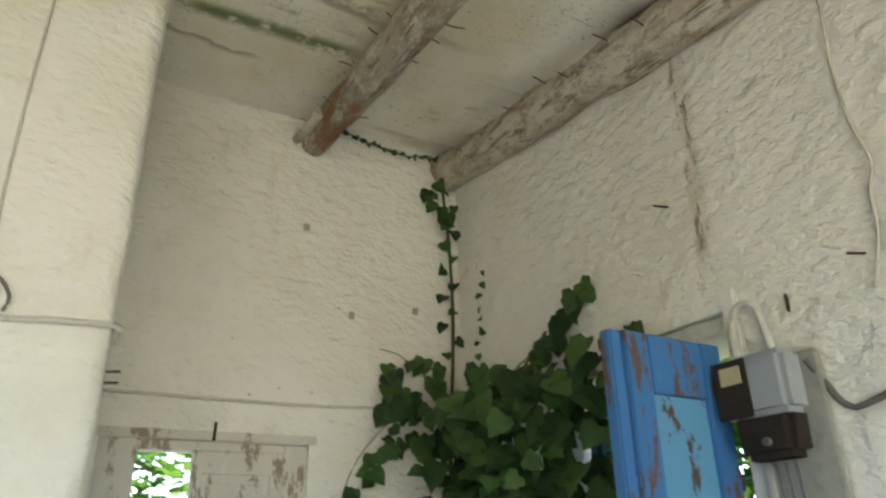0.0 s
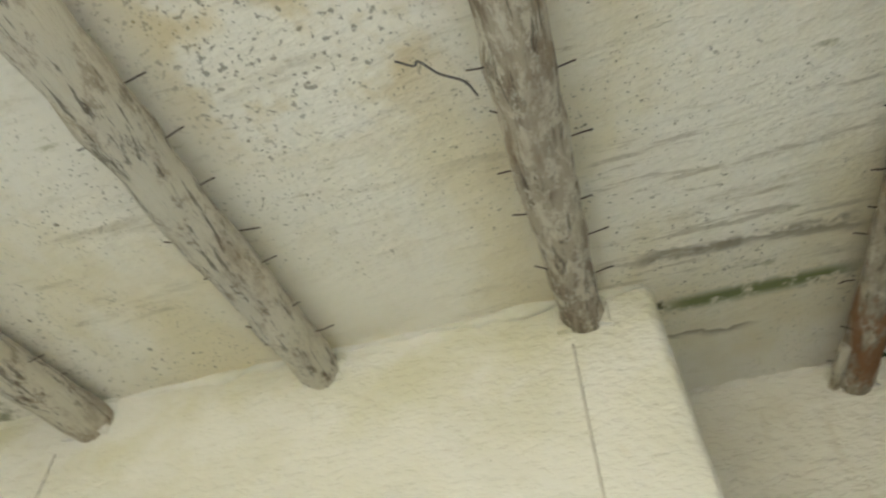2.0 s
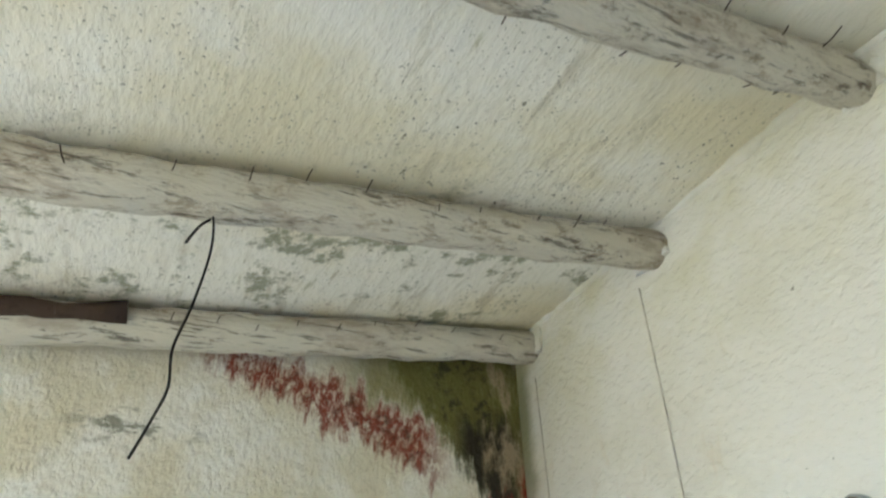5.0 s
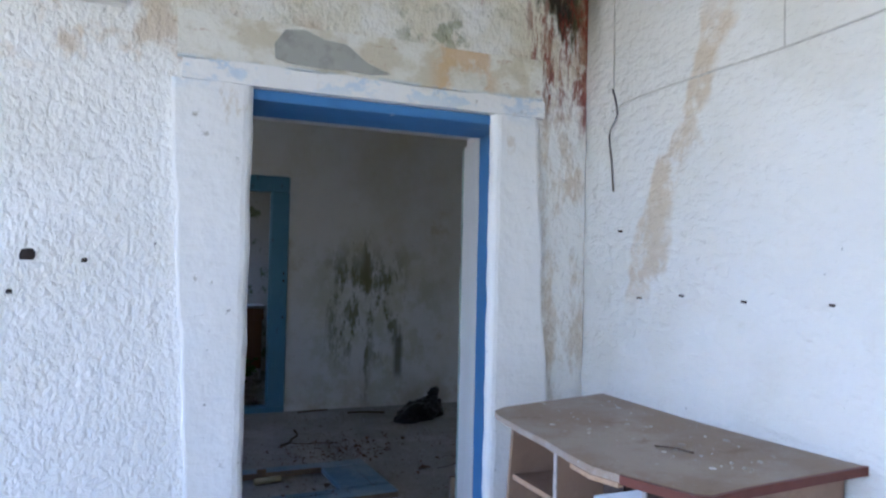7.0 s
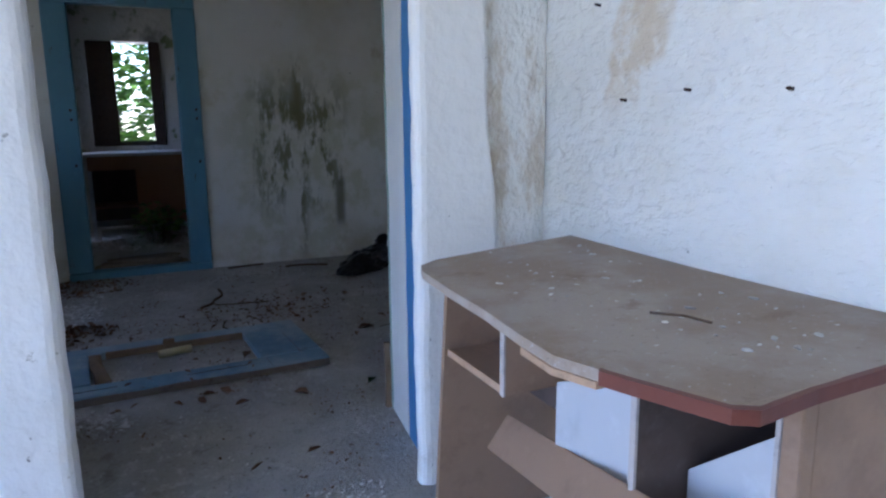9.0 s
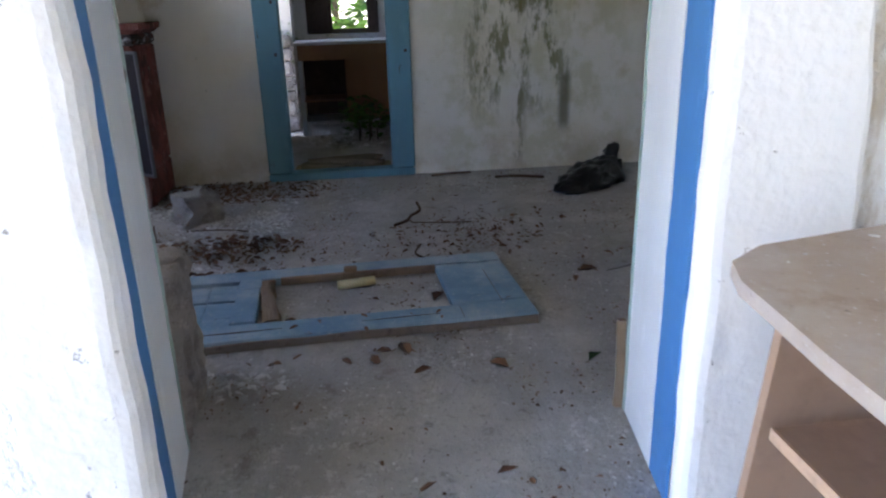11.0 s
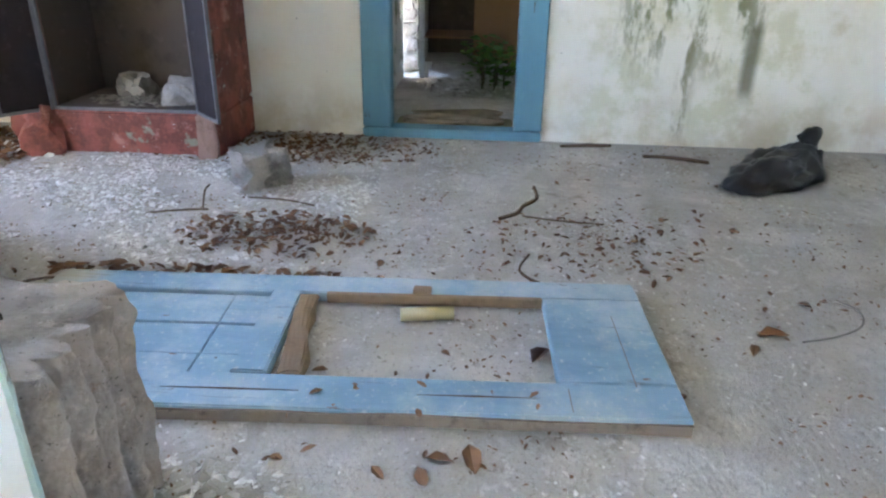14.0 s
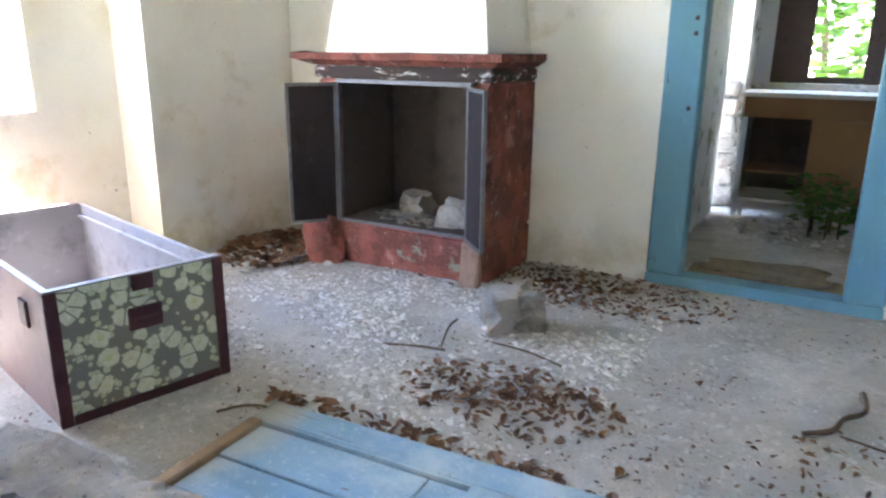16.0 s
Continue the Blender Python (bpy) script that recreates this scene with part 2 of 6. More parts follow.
def plaster_room(name="room_limewash"):
    w = Mat(name, (0.78, 0.76, 0.69), 0.9)
    w.lay((0.62, 0.57, 0.42), w.step(w.noise(1.2, 5), 0.46, 0.72), 0.6)
    w.lay((0.52, 0.45, 0.28), w.step(w.noise(2.6, 6, 0.65), 0.57, 0.72), 0.6)
    hang = w.noise(5.5, 6, 0.7, (1, 1.2, 0.42))
    blot = w.both(w.zone("Y", 2.15, 2.92, 0.12), w.zone("Z", 0.5, 1.5, 0.22), w.step(hang, 0.46, 0.57), w.op("SUBTRACT", 1.0, w.step(w.axis("X"), -7.9, -7.8)))
    w.lay((0.46, 0.46, 0.25), w.both(w.zone("Y", 1.9, 3.4, 0.3), w.zone("Z", -0.1, 1.7, 0.3), w.step(w.noise(3.1, 6, 0.7), 0.44, 0.6), w.op("SUBTRACT", 1.0, w.step(w.axis("X"), -7.9, -7.8))), 0.45)
    w.lay((0.165, 0.175, 0.07), blot, 0.85)
    tail = w.both(w.zone("Y", 2.5, 2.58, 0.04), w.zone("Z", 0.05, 1.75, 0.1), w.step(hang, 0.42, 0.55), w.op("SUBTRACT", 1.0, w.step(w.axis("X"), -7.9, -7.8)))
    w.lay((0.20, 0.19, 0.09), tail, 0.8)
    run = w.both(w.zone("Y", 2.85, 2.93, 0.025), w.zone("Z", 0.3, 0.72, 0.06), w.op("SUBTRACT", 1.0, w.step(w.axis("X"), -7.9, -7.8)))
    w.lay((0.13, 0.13, 0.08), run, 0.8)
    w.lay((0.45, 0.38, 0.24), w.both(w.op("SUBTRACT", 1.0, w.step(w.axis("Z"), 0.05, 0.45)), w.step(w.noise(3.5, 5), 0.4, 0.65)), 0.6)
    w.lay((0.10, 0.09, 0.08), w.step(w.noise(24, 2, 0.5), 0.75, 0.79), 0.7)
    w.bump(w.noise(10, 4, 0.55), 0.3, 0.012)
    w.bump(w.noise(70, 3), 0.2, 0.003)
    return w.done()


def ruin_stone():
    w = Mat("mossy_old_plaster", (0.60, 0.58, 0.52), 0.95)
    w.lay((0.13, 0.18, 0.06), w.step(w.noise(4, 6, 0.7), 0.56, 0.64), 0.8)
    w.lay((0.10, 0.10, 0.085), w.step(w.noise(3, 5), 0.58, 0.72), 0.6)
    w.bump(w.noise(12, 6), 0.8, 0.03)
    return w.done()


def floor_dust():
    w = Mat("dusty_concrete", (0.40, 0.38, 0.345), 0.95)
    w.lay((0.54, 0.52, 0.485), w.step(w.noise(2.3, 6, 0.65), 0.42, 0.66), 0.8)
    w.lay((0.25, 0.225, 0.19), w.step(w.noise(1.4, 5, 0.6), 0.55, 0.75), 0.7)
    w.lay((0.62, 0.61, 0.58), w.both(w.step(w.noise(46, 4, 0.7), 0.58, 0.66), w.step(w.noise(1.7, 3), 0.42, 0.6)), 0.7)
    w.lay((0.12, 0.10, 0.08), w.step(w.noise(60, 5, 0.75), 0.57, 0.66), 0.6)
    w.lay((0.13, 0.105, 0.08), w.both(w.step(w.noise(13, 6, 0.75), 0.56, 0.66), w.step(w.noise(1.1, 3), 0.4, 0.6)), 0.5)
    w.lay((0.70, 0.69, 0.66), w.step(w.noise(28, 6, 0.8), 0.6, 0.645), 0.6)
    w.lay((0.16, 0.13, 0.10), w.step(w.noise(24, 6, 0.8, (1.2, 0.8, 1)), 0.62, 0.66), 0.6)
    w.lay((0.66, 0.65, 0.62), w.both(w.step(w.noise(18, 7, 0.8), 0.52, 0.60), w.step(w.noise(1.9, 4), 0.46, 0.58)), 0.6)
    w.lay((0.19, 0.165, 0.13), w.both(w.step(w.noise(7, 7, 0.75), 0.54, 0.64), w.step(w.noise(0.9, 3), 0.45, 0.6)), 0.55)
    w.bump(w.noise(40, 6, 0.75), 0.9, 0.018)
    return w.done()


def paint(name, base, under=(0.30, 0.24, 0.18), chips=0.62, stretch=(1, 1, 1), rough=0.6, local=False, soil=0.5):
    w = Mat(name, base, rough)
    w.lay(tuple(c * 0.72 for c in base), w.step(w.noise(3.5, 5, 0.6, stretch, local), 0.45, 0.72), soil)
    w.lay(tuple(min(1, c * 1.25 + 0.05) for c in base), w.step(w.noise(14, 4, 0.6, stretch, local), 0.55, 0.75), 0.35)
    chip = w.step(w.noise(11, 6, 0.72, stretch, local), chips, chips + 0.05)
    w.lay(under, chip, 0.95)
    w.bump(w.noise(30, 4, 0.6, stretch, local), 0.2, 0.003)
    w.bump(w.op("SUBTRACT", 1.0, chip), 0.4, 0.002)
    return w.done()


def dusty_board():
    w = Mat("dust_covered_desktop", (0.33, 0.26, 0.20), 0.85)
    w.lay((0.42, 0.37, 0.32), w.step(w.noise(3.2, 6, 0.65), 0.40, 0.64), 0.8)
    w.lay((0.24, 0.17, 0.12), w.step(w.noise(5.5, 6, 0.7), 0.57, 0.70), 0.6)
    w.lay((0.16, 0.13, 0.11), w.step(w.noise(8, 7, 0.8, (1, 1.8, 1)), 0.63, 0.69), 0.6)
    w.lay((0.55, 0.53, 0.50), w.step(w.noise(85, 4, 0.7), 0.63, 0.68), 0.7)
    w.lay((0.13, 0.10, 0.08), w.step(w.noise(70, 3, 0.7, (1.3, 0.8, 1)), 0.66, 0.70), 0.6)
    w.bump(w.noise(60, 5, 0.7), 0.35, 0.004)
    return w.done()


def door_paint():
    w = Mat("dusty_pale_blue_paint", (0.20, 0.315, 0.41), 0.8)
    w.lay((0.13, 0.225, 0.31), w.step(w.noise(4, 6, 0.65, (1, 0.35, 1)), 0.45, 0.65), 0.7)
    w.lay((0.42, 0.47, 0.48), w.step(w.noise(2.1, 6, 0.7), 0.42, 0.68), 0.75)
    w.lay((0.50, 0.52, 0.51), w.step(w.noise(55, 4, 0.7), 0.57, 0.68), 0.45)
    w.lay((0.10, 0.12, 0.13), w.step(w.noise(9, 7, 0.75, (2.6, 0.16, 1)), 0.60, 0.66), 0.7)
    chip = w.step(w.noise(13, 7, 0.75, (1, 0.4, 1)), 0.645, 0.67)
    w.lay((0.15, 0.10, 0.07), chip, 0.9)
    w.lay((0.36, 0.33, 0.26), w.op("SUBTRACT", 1.0, w.step(w.op("ADD", w.axis("Y"), w.op("MULTIPLY", w.noise(5, 4), 0.3)), 0.12, 0.34)), 0.75)
    w.bump(w.noise(36, 5, 0.65, (1, 0.2, 1)), 0.35, 0.004)
    w.bump(w.op("SUBTRACT", 1.0, chip), 0.4, 0.003)
    return w.done()


def log_wood(name, white, rot=0.0):
    w = Mat(name, (0.45, 0.40, 0.31), 0.92)
    grain = w.noise(16, 6, 0.7, (1, 0.09, 1))
    w.lay((0.17, 0.135, 0.10), w.step(grain, 0.46, 0.66), 0.85)
    w.lay((0.66, 0.63, 0.53), w.step(w.noise(15, 7, 0.8, (1, 0.5, 1)), white + 0.05, white + 0.14), 0.85)
    w.lay((0.10, 0.085, 0.065), w.step(w.noise(13, 7, 0.75, (1, 0.25, 1)), 0.57, 0.66), 0.75)
    w.lay((0.06, 0.05, 0.04), w.step(w.noise(38, 5, 0.75, (1, 0.06, 1)), 0.56, 0.63), 0.7)
    w.lay((0.21, 0.145, 0.09), w.step(w.noise(3.5, 6, 0.7, (2.2, 0.5, 1)), 0.52, 0.66), 0.45)
    if rot:
        w.lay((0.27, 0.115, 0.045), w.step(w.noise(5.5, 6, 0.7, (1, 0.3, 1)), 0.53, 0.62), rot)
    w.bump(w.noise(20, 6, 0.7, (1, 0.2, 1)), 1.0, 0.03)
    return w.done()


def plain(name, base, rough=0.7, metal=0.0, vary=0.3, scale=12, bump=0.15):
    w = Mat(name, base, rough, metal)
    w.lay(tuple(c * 0.6 for c in base), w.step(w.noise(scale, 5, 0.65), 0.48, 0.72), vary * 2)
    w.lay(tuple(min(1, c * 1.3 + 0.03) for c in base), w.step(w.noise(scale * 3.3, 4), 0.56, 0.75), vary)
    if bump:
        w.bump(w.noise(scale * 4, 4), bump, 0.004)
    return w.done()


def leafy(name, dark, light, trans=0.35):
    w = Mat(name, dark, 0.5)
    r = w.node("ShaderNodeObjectInfo").outputs["Random"]
    isl = w.node("ShaderNodeNewGeometry").outputs["Random Per Island"]
    w.lay(light, w.op("FRACT", w.op("ADD", r, isl)), 1.0)
    w.lay(tuple(c * 0.55 for c in dark), w.step(w.noise(22, 4), 0.55, 0.7), 0.5)
    mix, tr = w.node("ShaderNodeMixShader"), w.node("ShaderNodeBsdfTranslucent")
    mix.inputs[0].default_value = trans
    w.t.links.new(w.col, tr.inputs[0])
    w.t.links.new(w.b.outputs[0], mix.inputs[1])
    w.t.links.new(tr.outputs[0], mix.inputs[2])
    w.t.links.new(mix.outputs[0], w.t.nodes["Material Output"].inputs[0])
    return w.done()


def trunk_print():
    w = Mat("printed_paper_pale_green_blossoms", (0.16, 0.16, 0.14), 0.6)
    wob = w.op("MULTIPLY", w.op("SUBTRACT", w.noise(48, 2, 0.5, None, True), 0.5), 0.34)
    big = w.op("ADD", w.cells(14.5, (1, 0.01, 1), True), wob)
    rim = w.cells(14.5, (1, 0.01, 1), True, "DISTANCE_TO_EDGE")
    small = w.op("ADD", w.cells(30.0, (1, 0.01, 1), True), wob)
    bloom = w.both(w.op("SUBTRACT", 1.0, w.step(big, 0.46, 0.51)), w.step(rim, 0.02, 0.04))
    bud = w.both(w.op("SUBTRACT", 1.0, w.step(small, 0.34, 0.40)), w.op("SUBTRACT", 1.0, w.step(bloom, 0.1, 0.2)))
    w.lay((0.44, 0.46, 0.30), bud, 0.9)
    w.lay((0.52, 0.54, 0.40), bloom, 0.95)
    w.lay((0.40, 0.46, 0.18), w.both(bloom, w.op("SUBTRACT", 1.0, w.step(big, 0.12, 0.2))), 0.7)
    w.lay((0.36, 0.40, 0.27), w.both(bloom, w.step(w.noise(45, 4, 0.6, None, True), 0.5, 0.6)), 0.55)
    w.lay((0.66, 0.66, 0.55), w.both(bloom, w.step(w.noise(70, 3, 0.5, None, True), 0.58, 0.68)), 0.5)
    w.lay((0.30, 0.28, 0.22), w.step(w.noise(9, 5, 0.7, None, True), 0.58, 0.76), 0.5)
    return w.done()


def worn_render():
    w = stucco("smooth_white_render", (0.80, 0.79, 0.76), 12, 0.6, 0.014)
    w.lay((0.42, 0.56, 0.70), w.both(w.step(w.axis("Z"), 2.05, 2.2), w.step(w.noise(4.5, 5, 0.7, (1, 1, 2)), 0.5, 0.58)), 0.65)
    w.lay((0.55, 0.47, 0.34), w.both(w.step(w.axis("Z"), 1.5, 2.1), w.step(w.noise(5, 6, 0.75, (1, 1, 0.5)), 0.57, 0.66)), 0.55)
    w.lay((0.60, 0.56, 0.50), w.both(w.op("SUBTRACT", 1.0, w.step(w.axis("Z"), 0.1, 0.5)), w.step(w.noise(6, 6, 0.7), 0.45, 0.62)), 0.6)
    chip = w.step(w.noise(8, 6, 0.8), 0.655, 0.675)
    w.lay((0.45, 0.42, 0.36), chip, 0.8)
    w.bump(w.op("SUBTRACT", 1.0, chip), 0.7, 0.006)
    return w


def ledge_render():
    w = stucco("damp_stained_render", (0.74, 0.72, 0.64), 14, 0.5, 0.012)
    w.lay((0.52, 0.46, 0.31), w.step(w.noise(4, 5, 0.65, (1, 1, 1.6)), 0.42, 0.6), 0.7)
    w.lay((0.56, 0.36, 0.16), w.both(w.zone("Y", 1.66, 1.95, 0.05), w.step(w.noise(6, 4), 0.42, 0.55)), 0.7)
    w.lay((0.40, 0.24, 0.14), w.step(w.noise(13, 6, 0.75, (1, 0.6, 1.6)), 0.6, 0.67), 0.7)
    w.lay((0.42, 0.56, 0.70), w.both(w.op("SUBTRACT", 1.0, w.step(w.axis("Z"), 2.2, 2.225)), w.step(w.noise(5, 4), 0.45, 0.55)), 0.6)
    w.bump(w.noise(24, 6, 0.75), 0.6, 0.01)
    return w


def hearth_paint():
    w = Mat("faded_red_lime_paint", (0.245, 0.085, 0.062), 0.92)
    w.lay((0.13, 0.05, 0.038), w.step(w.noise(5, 7, 0.75), 0.42, 0.56), 0.85)
    w.lay((0.40, 0.22, 0.18), w.step(w.noise(9, 6, 0.7), 0.55, 0.68), 0.6)
    w.lay((0.22, 0.26, 0.19), w.both(w.step(w.noise(5.5, 4, 0.6), 0.6, 0.66), w.op("SUBTRACT", 1.0, w.step(w.axis("Z"), 0.15, 0.25))), 0.8)
    # smoke-stained and chipped above the hearth
    high = w.step(w.axis("Z"), 0.22, 0.34)
    w.lay((0.035, 0.024, 0.018), w.both(high, w.step(w.noise(7, 7, 0.75, (1, 1, 0.6)), 0.55, 0.64)), 0.7)
    w.lay((0.30, 0.26, 0.21), w.both(high, w.step(w.noise(13, 6, 0.75), 0.62, 0.66)), 0.8)
    w.lay((0.62, 0.60, 0.55), w.step(w.noise(26, 5, 0.7), 0.68, 0.71), 0.8)
    w.bump(w.noise(18, 6, 0.7), 0.7, 0.012)
    return w.done()


def soot_flakes():
    w = Mat("sooty_paint_with_white_flakes", (0.05, 0.036, 0.03), 0.9)
    w.lay((0.17, 0.06, 0.045), w.step(w.noise(5, 4), 0.52, 0.62), 0.7)
    w.lay((0.55, 0.53, 0.5), w.step(w.noise(14, 6, 0.75, (1, 0.5, 1.6)), 0.57, 0.61), 0.85)
    w.bump(w.noise(30, 5), 0.5, 0.006)
    return w.done()


def broken_tuff(name, base, pits=20):
    w = Mat(name, base, 0.95)
    w.lay(tuple(c * 0.55 for c in base), w.step(w.noise(pits * 0.3, 7, 0.7), 0.45, 0.66), 0.8)
    w.lay(tuple(min(1, c * 1.5) for c in base), w.step(w.noise(pits * 0.8, 6, 0.75), 0.55, 0.66), 0.6)
    w.lay((0.30, 0.19, 0.12), w.step(w.noise(pits * 0.5, 5, 0.7), 0.6, 0.68), 0.6)
    w.lay((0.07, 0.06, 0.05), w.step(w.noise(pits * 3.5, 4, 0.7), 0.62, 0.68), 0.8)
    w.bump(w.noise(pits * 1.4, 8, 0.75), 1.0, 0.03)
    return w.done()


M_NORTH, M_WEST, M_CEIL, M_ROOM = plaster_north(), plaster_west(), plaster_ceiling(), plaster_room()
M_EAST = plaster_east()
M_SMOOTH = worn_render().done()
M_LEDGE = ledge_render().done()
M_GREENEDGE = paint("grey_green_edge_paint", (0.42, 0.52, 0.46), (0.2, 0.17, 0.13), 0.56, (1, 1, 0.4))
M_GREY = plain("bare_grey_mortar", (0.36, 0.36, 0.32), 0.95)
M_RUIN, M_FLOOR = ruin_stone(), floor_dust()
M_BLUE = paint("blue_gloss_paint", (0.085, 0.225, 0.47), (0.62, 0.64, 0.66), 0.66, (1, 1, 0.4))
M_OLDBLUE = paint("weathered_blue_paint", (0.05, 0.165, 0.39), (0.11, 0.065, 0.045), 0.53, (1, 1, 0.3))
M_JAMB = paint("off_white_jamb_paint", (0.76, 0.76, 0.74), (0.4, 0.36, 0.3), 0.72, (1, 1, 0.3), 0.6, False, 0.3)
M_CYAN = paint("sun_bleached_blue_paint", (0.11, 0.29, 0.47), (0.085, 0.045, 0.03), 0.55, (1, 1, 0.5))
M_FRAME = paint("grey_blue_frame_paint", (0.135, 0.285, 0.37), (0.10, 0.12, 0.11), 0.64, (1, 1, 0.3))
M_WHITEWOOD = paint("flaking_white_paint", (0.60, 0.57, 0.51), (0.27, 0.22, 0.17), 0.52, (1, 1, 0.35))
M_DOORBLUE = door_paint()
M_BAREWOOD = plain("weathered_bare_wood", (0.24, 0.17, 0.11), 0.9, 0, 0.35, 20)
M_OLDEDGE = plain("grey_weathered_edge_wood", (0.19, 0.155, 0.125), 0.95, 0, 0.5, 26, 0.5)
M_ROTWOOD = plain("dark_rotten_wood", (0.06, 0.04, 0.03), 0.95, 0, 0.4, 24)
M_LOGCRACK = log_wood("cracked_limewashed_log", 0.37, 0.35)
M_LOGLIME = log_wood("limewashed_round_log", 0.28)
M_LOGWHITE, M_LOGGREY, M_LOGROT = log_wood("whitewashed_log", 0.34), log_wood("grey_peeling_log", 0.43), log_wood("rotting_log", 0.45, 0.8)
M_LAMINATE = plain("dusty_brown_laminate", (0.34, 0.225, 0.15), 0.55, 0, 0.24, 6, 0.05)
M_DESKTOP = dusty_board()
M_CHIP = plain("pale_chipboard_edge", (0.46, 0.31, 0.20), 0.85, 0, 0.3, 40)
M_CHERRY = plain("cherry_edge_band", (0.15, 0.05, 0.035), 0.45, 0, 0.25, 9, 0.03)
# darker copy of the brown laminate: shade inside the desk put into the colour
M_LAMINATE_SHADE = plain("laminate_darkened_as_shade", (0.115, 0.085, 0.072), 0.75, 0, 0.4, 6, 0.1)
M_PALEEDGE = plain("worn_pale_edge_strip", (0.50, 0.45, 0.42), 0.7, 0, 0.3, 30, 0.1)
M_WHITEBOARD = plain("white_melamine_back", (0.52, 0.53, 0.55), 0.6, 0, 0.3, 4, 0.05)
M_NAIL = plain("rusty_nail_iron", (0.075, 0.05, 0.04), 0.8, 0.4, 0.3, 60)
M_WIRE = plain("old_grey_cable", (0.16, 0.15, 0.14), 0.8, 0, 0.3, 40)
M_WIREWHITE = plain("painted_over_cable", (0.56, 0.54, 0.49), 0.85, 0, 0.3, 40)
M_BLACK = plain("black_tape", (0.012, 0.012, 0.012), 0.6)
M_PIPE = plain("limewashed_pipe", (0.60, 0.585, 0.52), 0.75, 0, 0.3, 9)
M_METER = plain("grey_meter_casing", (0.33, 0.35, 0.37), 0.5, 0, 0.15, 10, 0.03)
# burnt meter parts, and the painted darkness of the drilled holes
M_BURNT_SHADE = plain("burnt_bakelite_and_hole_shade", (0.03, 0.022, 0.018), 0.75, 0, 0.4, 25)
M_RED, M_LINTEL = hearth_paint(), soot_flakes()
# soot of the fire lining; also the painted darkness of the block's cavity
M_SOOT_SHADE = plain("sooty_firebrick_and_cavity_shade", (0.085, 0.066, 0.052), 0.95, 0, 0.5, 4, 0.5)
M_STEEL = plain("dull_steel", (0.17, 0.165, 0.165), 0.6, 0.6, 0.4, 18, 0.05)
M_SMOKED = plain("smoked_glass_door", (0.022, 0.015, 0.015), 0.8, 0, 0.4, 6, 0.0)
M_BRICK = plain("dusty_pink_brick", (0.30, 0.20, 0.16), 0.95, 0, 0.5, 16, 0.5)
M_STONE = broken_tuff("pale_tuff_stone", (0.40, 0.37, 0.33), 24)
M_BLOCK = broken_tuff("fluted_tuff_block", (0.46, 0.40, 0.34), 26)
M_HEARTH = plain("smoky_hearth_stone", (0.17, 0.15, 0.12), 0.95, 0, 0.4, 12, 0.8)
M_PLUM = plain("dark_plum_painted_wood", (0.062, 0.022, 0.026), 0.55, 0, 0.3, 14)
M_TRUNKSIDE = plain("worn_mauve_trunk_side", (0.33, 0.24, 0.22), 0.7, 0, 0.3, 7)
M_TRUNKIN = plain("grey_tin_lining", (0.25, 0.235, 0.245), 0.6, 0.1, 0.5, 5, 0.1)
M_PRINT = trunk_print()
M_BAG = plain("black_plastic_bag", (0.012, 0.012, 0.014), 0.32, 0, 0.2, 8, 0.3)
M_OAK = plain("orange_oak_veneer", (0.30, 0.165, 0.085), 0.6, 0, 0.2, 5, 0.05)
M_TOP = plain("pale_marble_top", (0.55, 0.53, 0.5), 0.5, 0, 0.2, 6, 0.05)
M_CARD = plain("yellowed_card", (0.50, 0.44, 0.26), 0.8, 0, 0.15, 20, 0.05)
M_IVY = leafy("dark_vine_leaf", (0.018, 0.045, 0.014), (0.075, 0.15, 0.04), 0.3)
M_BUSH = leafy("sunlit_foliage", (0.04, 0.10, 0.013), (0.13, 0.24, 0.035), 0.45)
M_STEM = plain("vine_stem_bark", (0.09, 0.075, 0.045), 0.9, 0, 0.3, 30)
M_DRY = leafy("dry_brown_leaf", (0.085, 0.042, 0.022), (0.23, 0.13, 0.07), 0.1)
M_CRUMB = leafy("plaster_crumb", (0.30, 0.28, 0.25), (0.72, 0.71, 0.68), 0.0)
M_TWIG = plain("dead_twig", (0.11, 0.075, 0.05), 0.9, 0, 0.3, 40)
M_SOIL = plain("brown_crumbly_soil", (0.19, 0.155, 0.11), 0.95, 0, 0.5, 20, 0.9)
M_EARTH = plain("dry_grassy_earth", (0.26, 0.23, 0.13), 0.95, 0, 0.4, 0.7, 0.5)

# ---- mesh helpers ----


def box_into(bm, x0, y0, z0, x1, y1, z1):
    vs = bmesh.ops.create_cube(bm, size=1)["verts"]
    for v in vs:
        v.co = Vector(((x0 + x1) / 2 + v.co.x * (x1 - x0), (y0 + y1) / 2 + v.co.y * (y1 - y0), (z0 + z1) / 2 + v.co.z * (z1 - z0)))
    return vs


def boxes(*dims, bevel=0.0, rough=0.0, seed=0):
    bm = bmesh.new()
    for d in dims:
        box_into(bm, *d)
    if bevel:
        bmesh.ops.bevel(bm, geom=bm.edges[:], offset=bevel, segments=2, affect="EDGES")
    if rough:
        worn(bm, rough, seed)
    return bm


def worn(bm, amount, seed=0, scale=9.0):
    for v in bm.verts:
        v.co += noise.noise_vector(v.co * scale + Vector((seed, seed * 2, 0))) * amount


def fine(bm, cuts):
    bmesh.ops.subdivide_edges(bm, edges=bm.edges[:], cuts=cuts, use_grid_fill=True)
    return bm


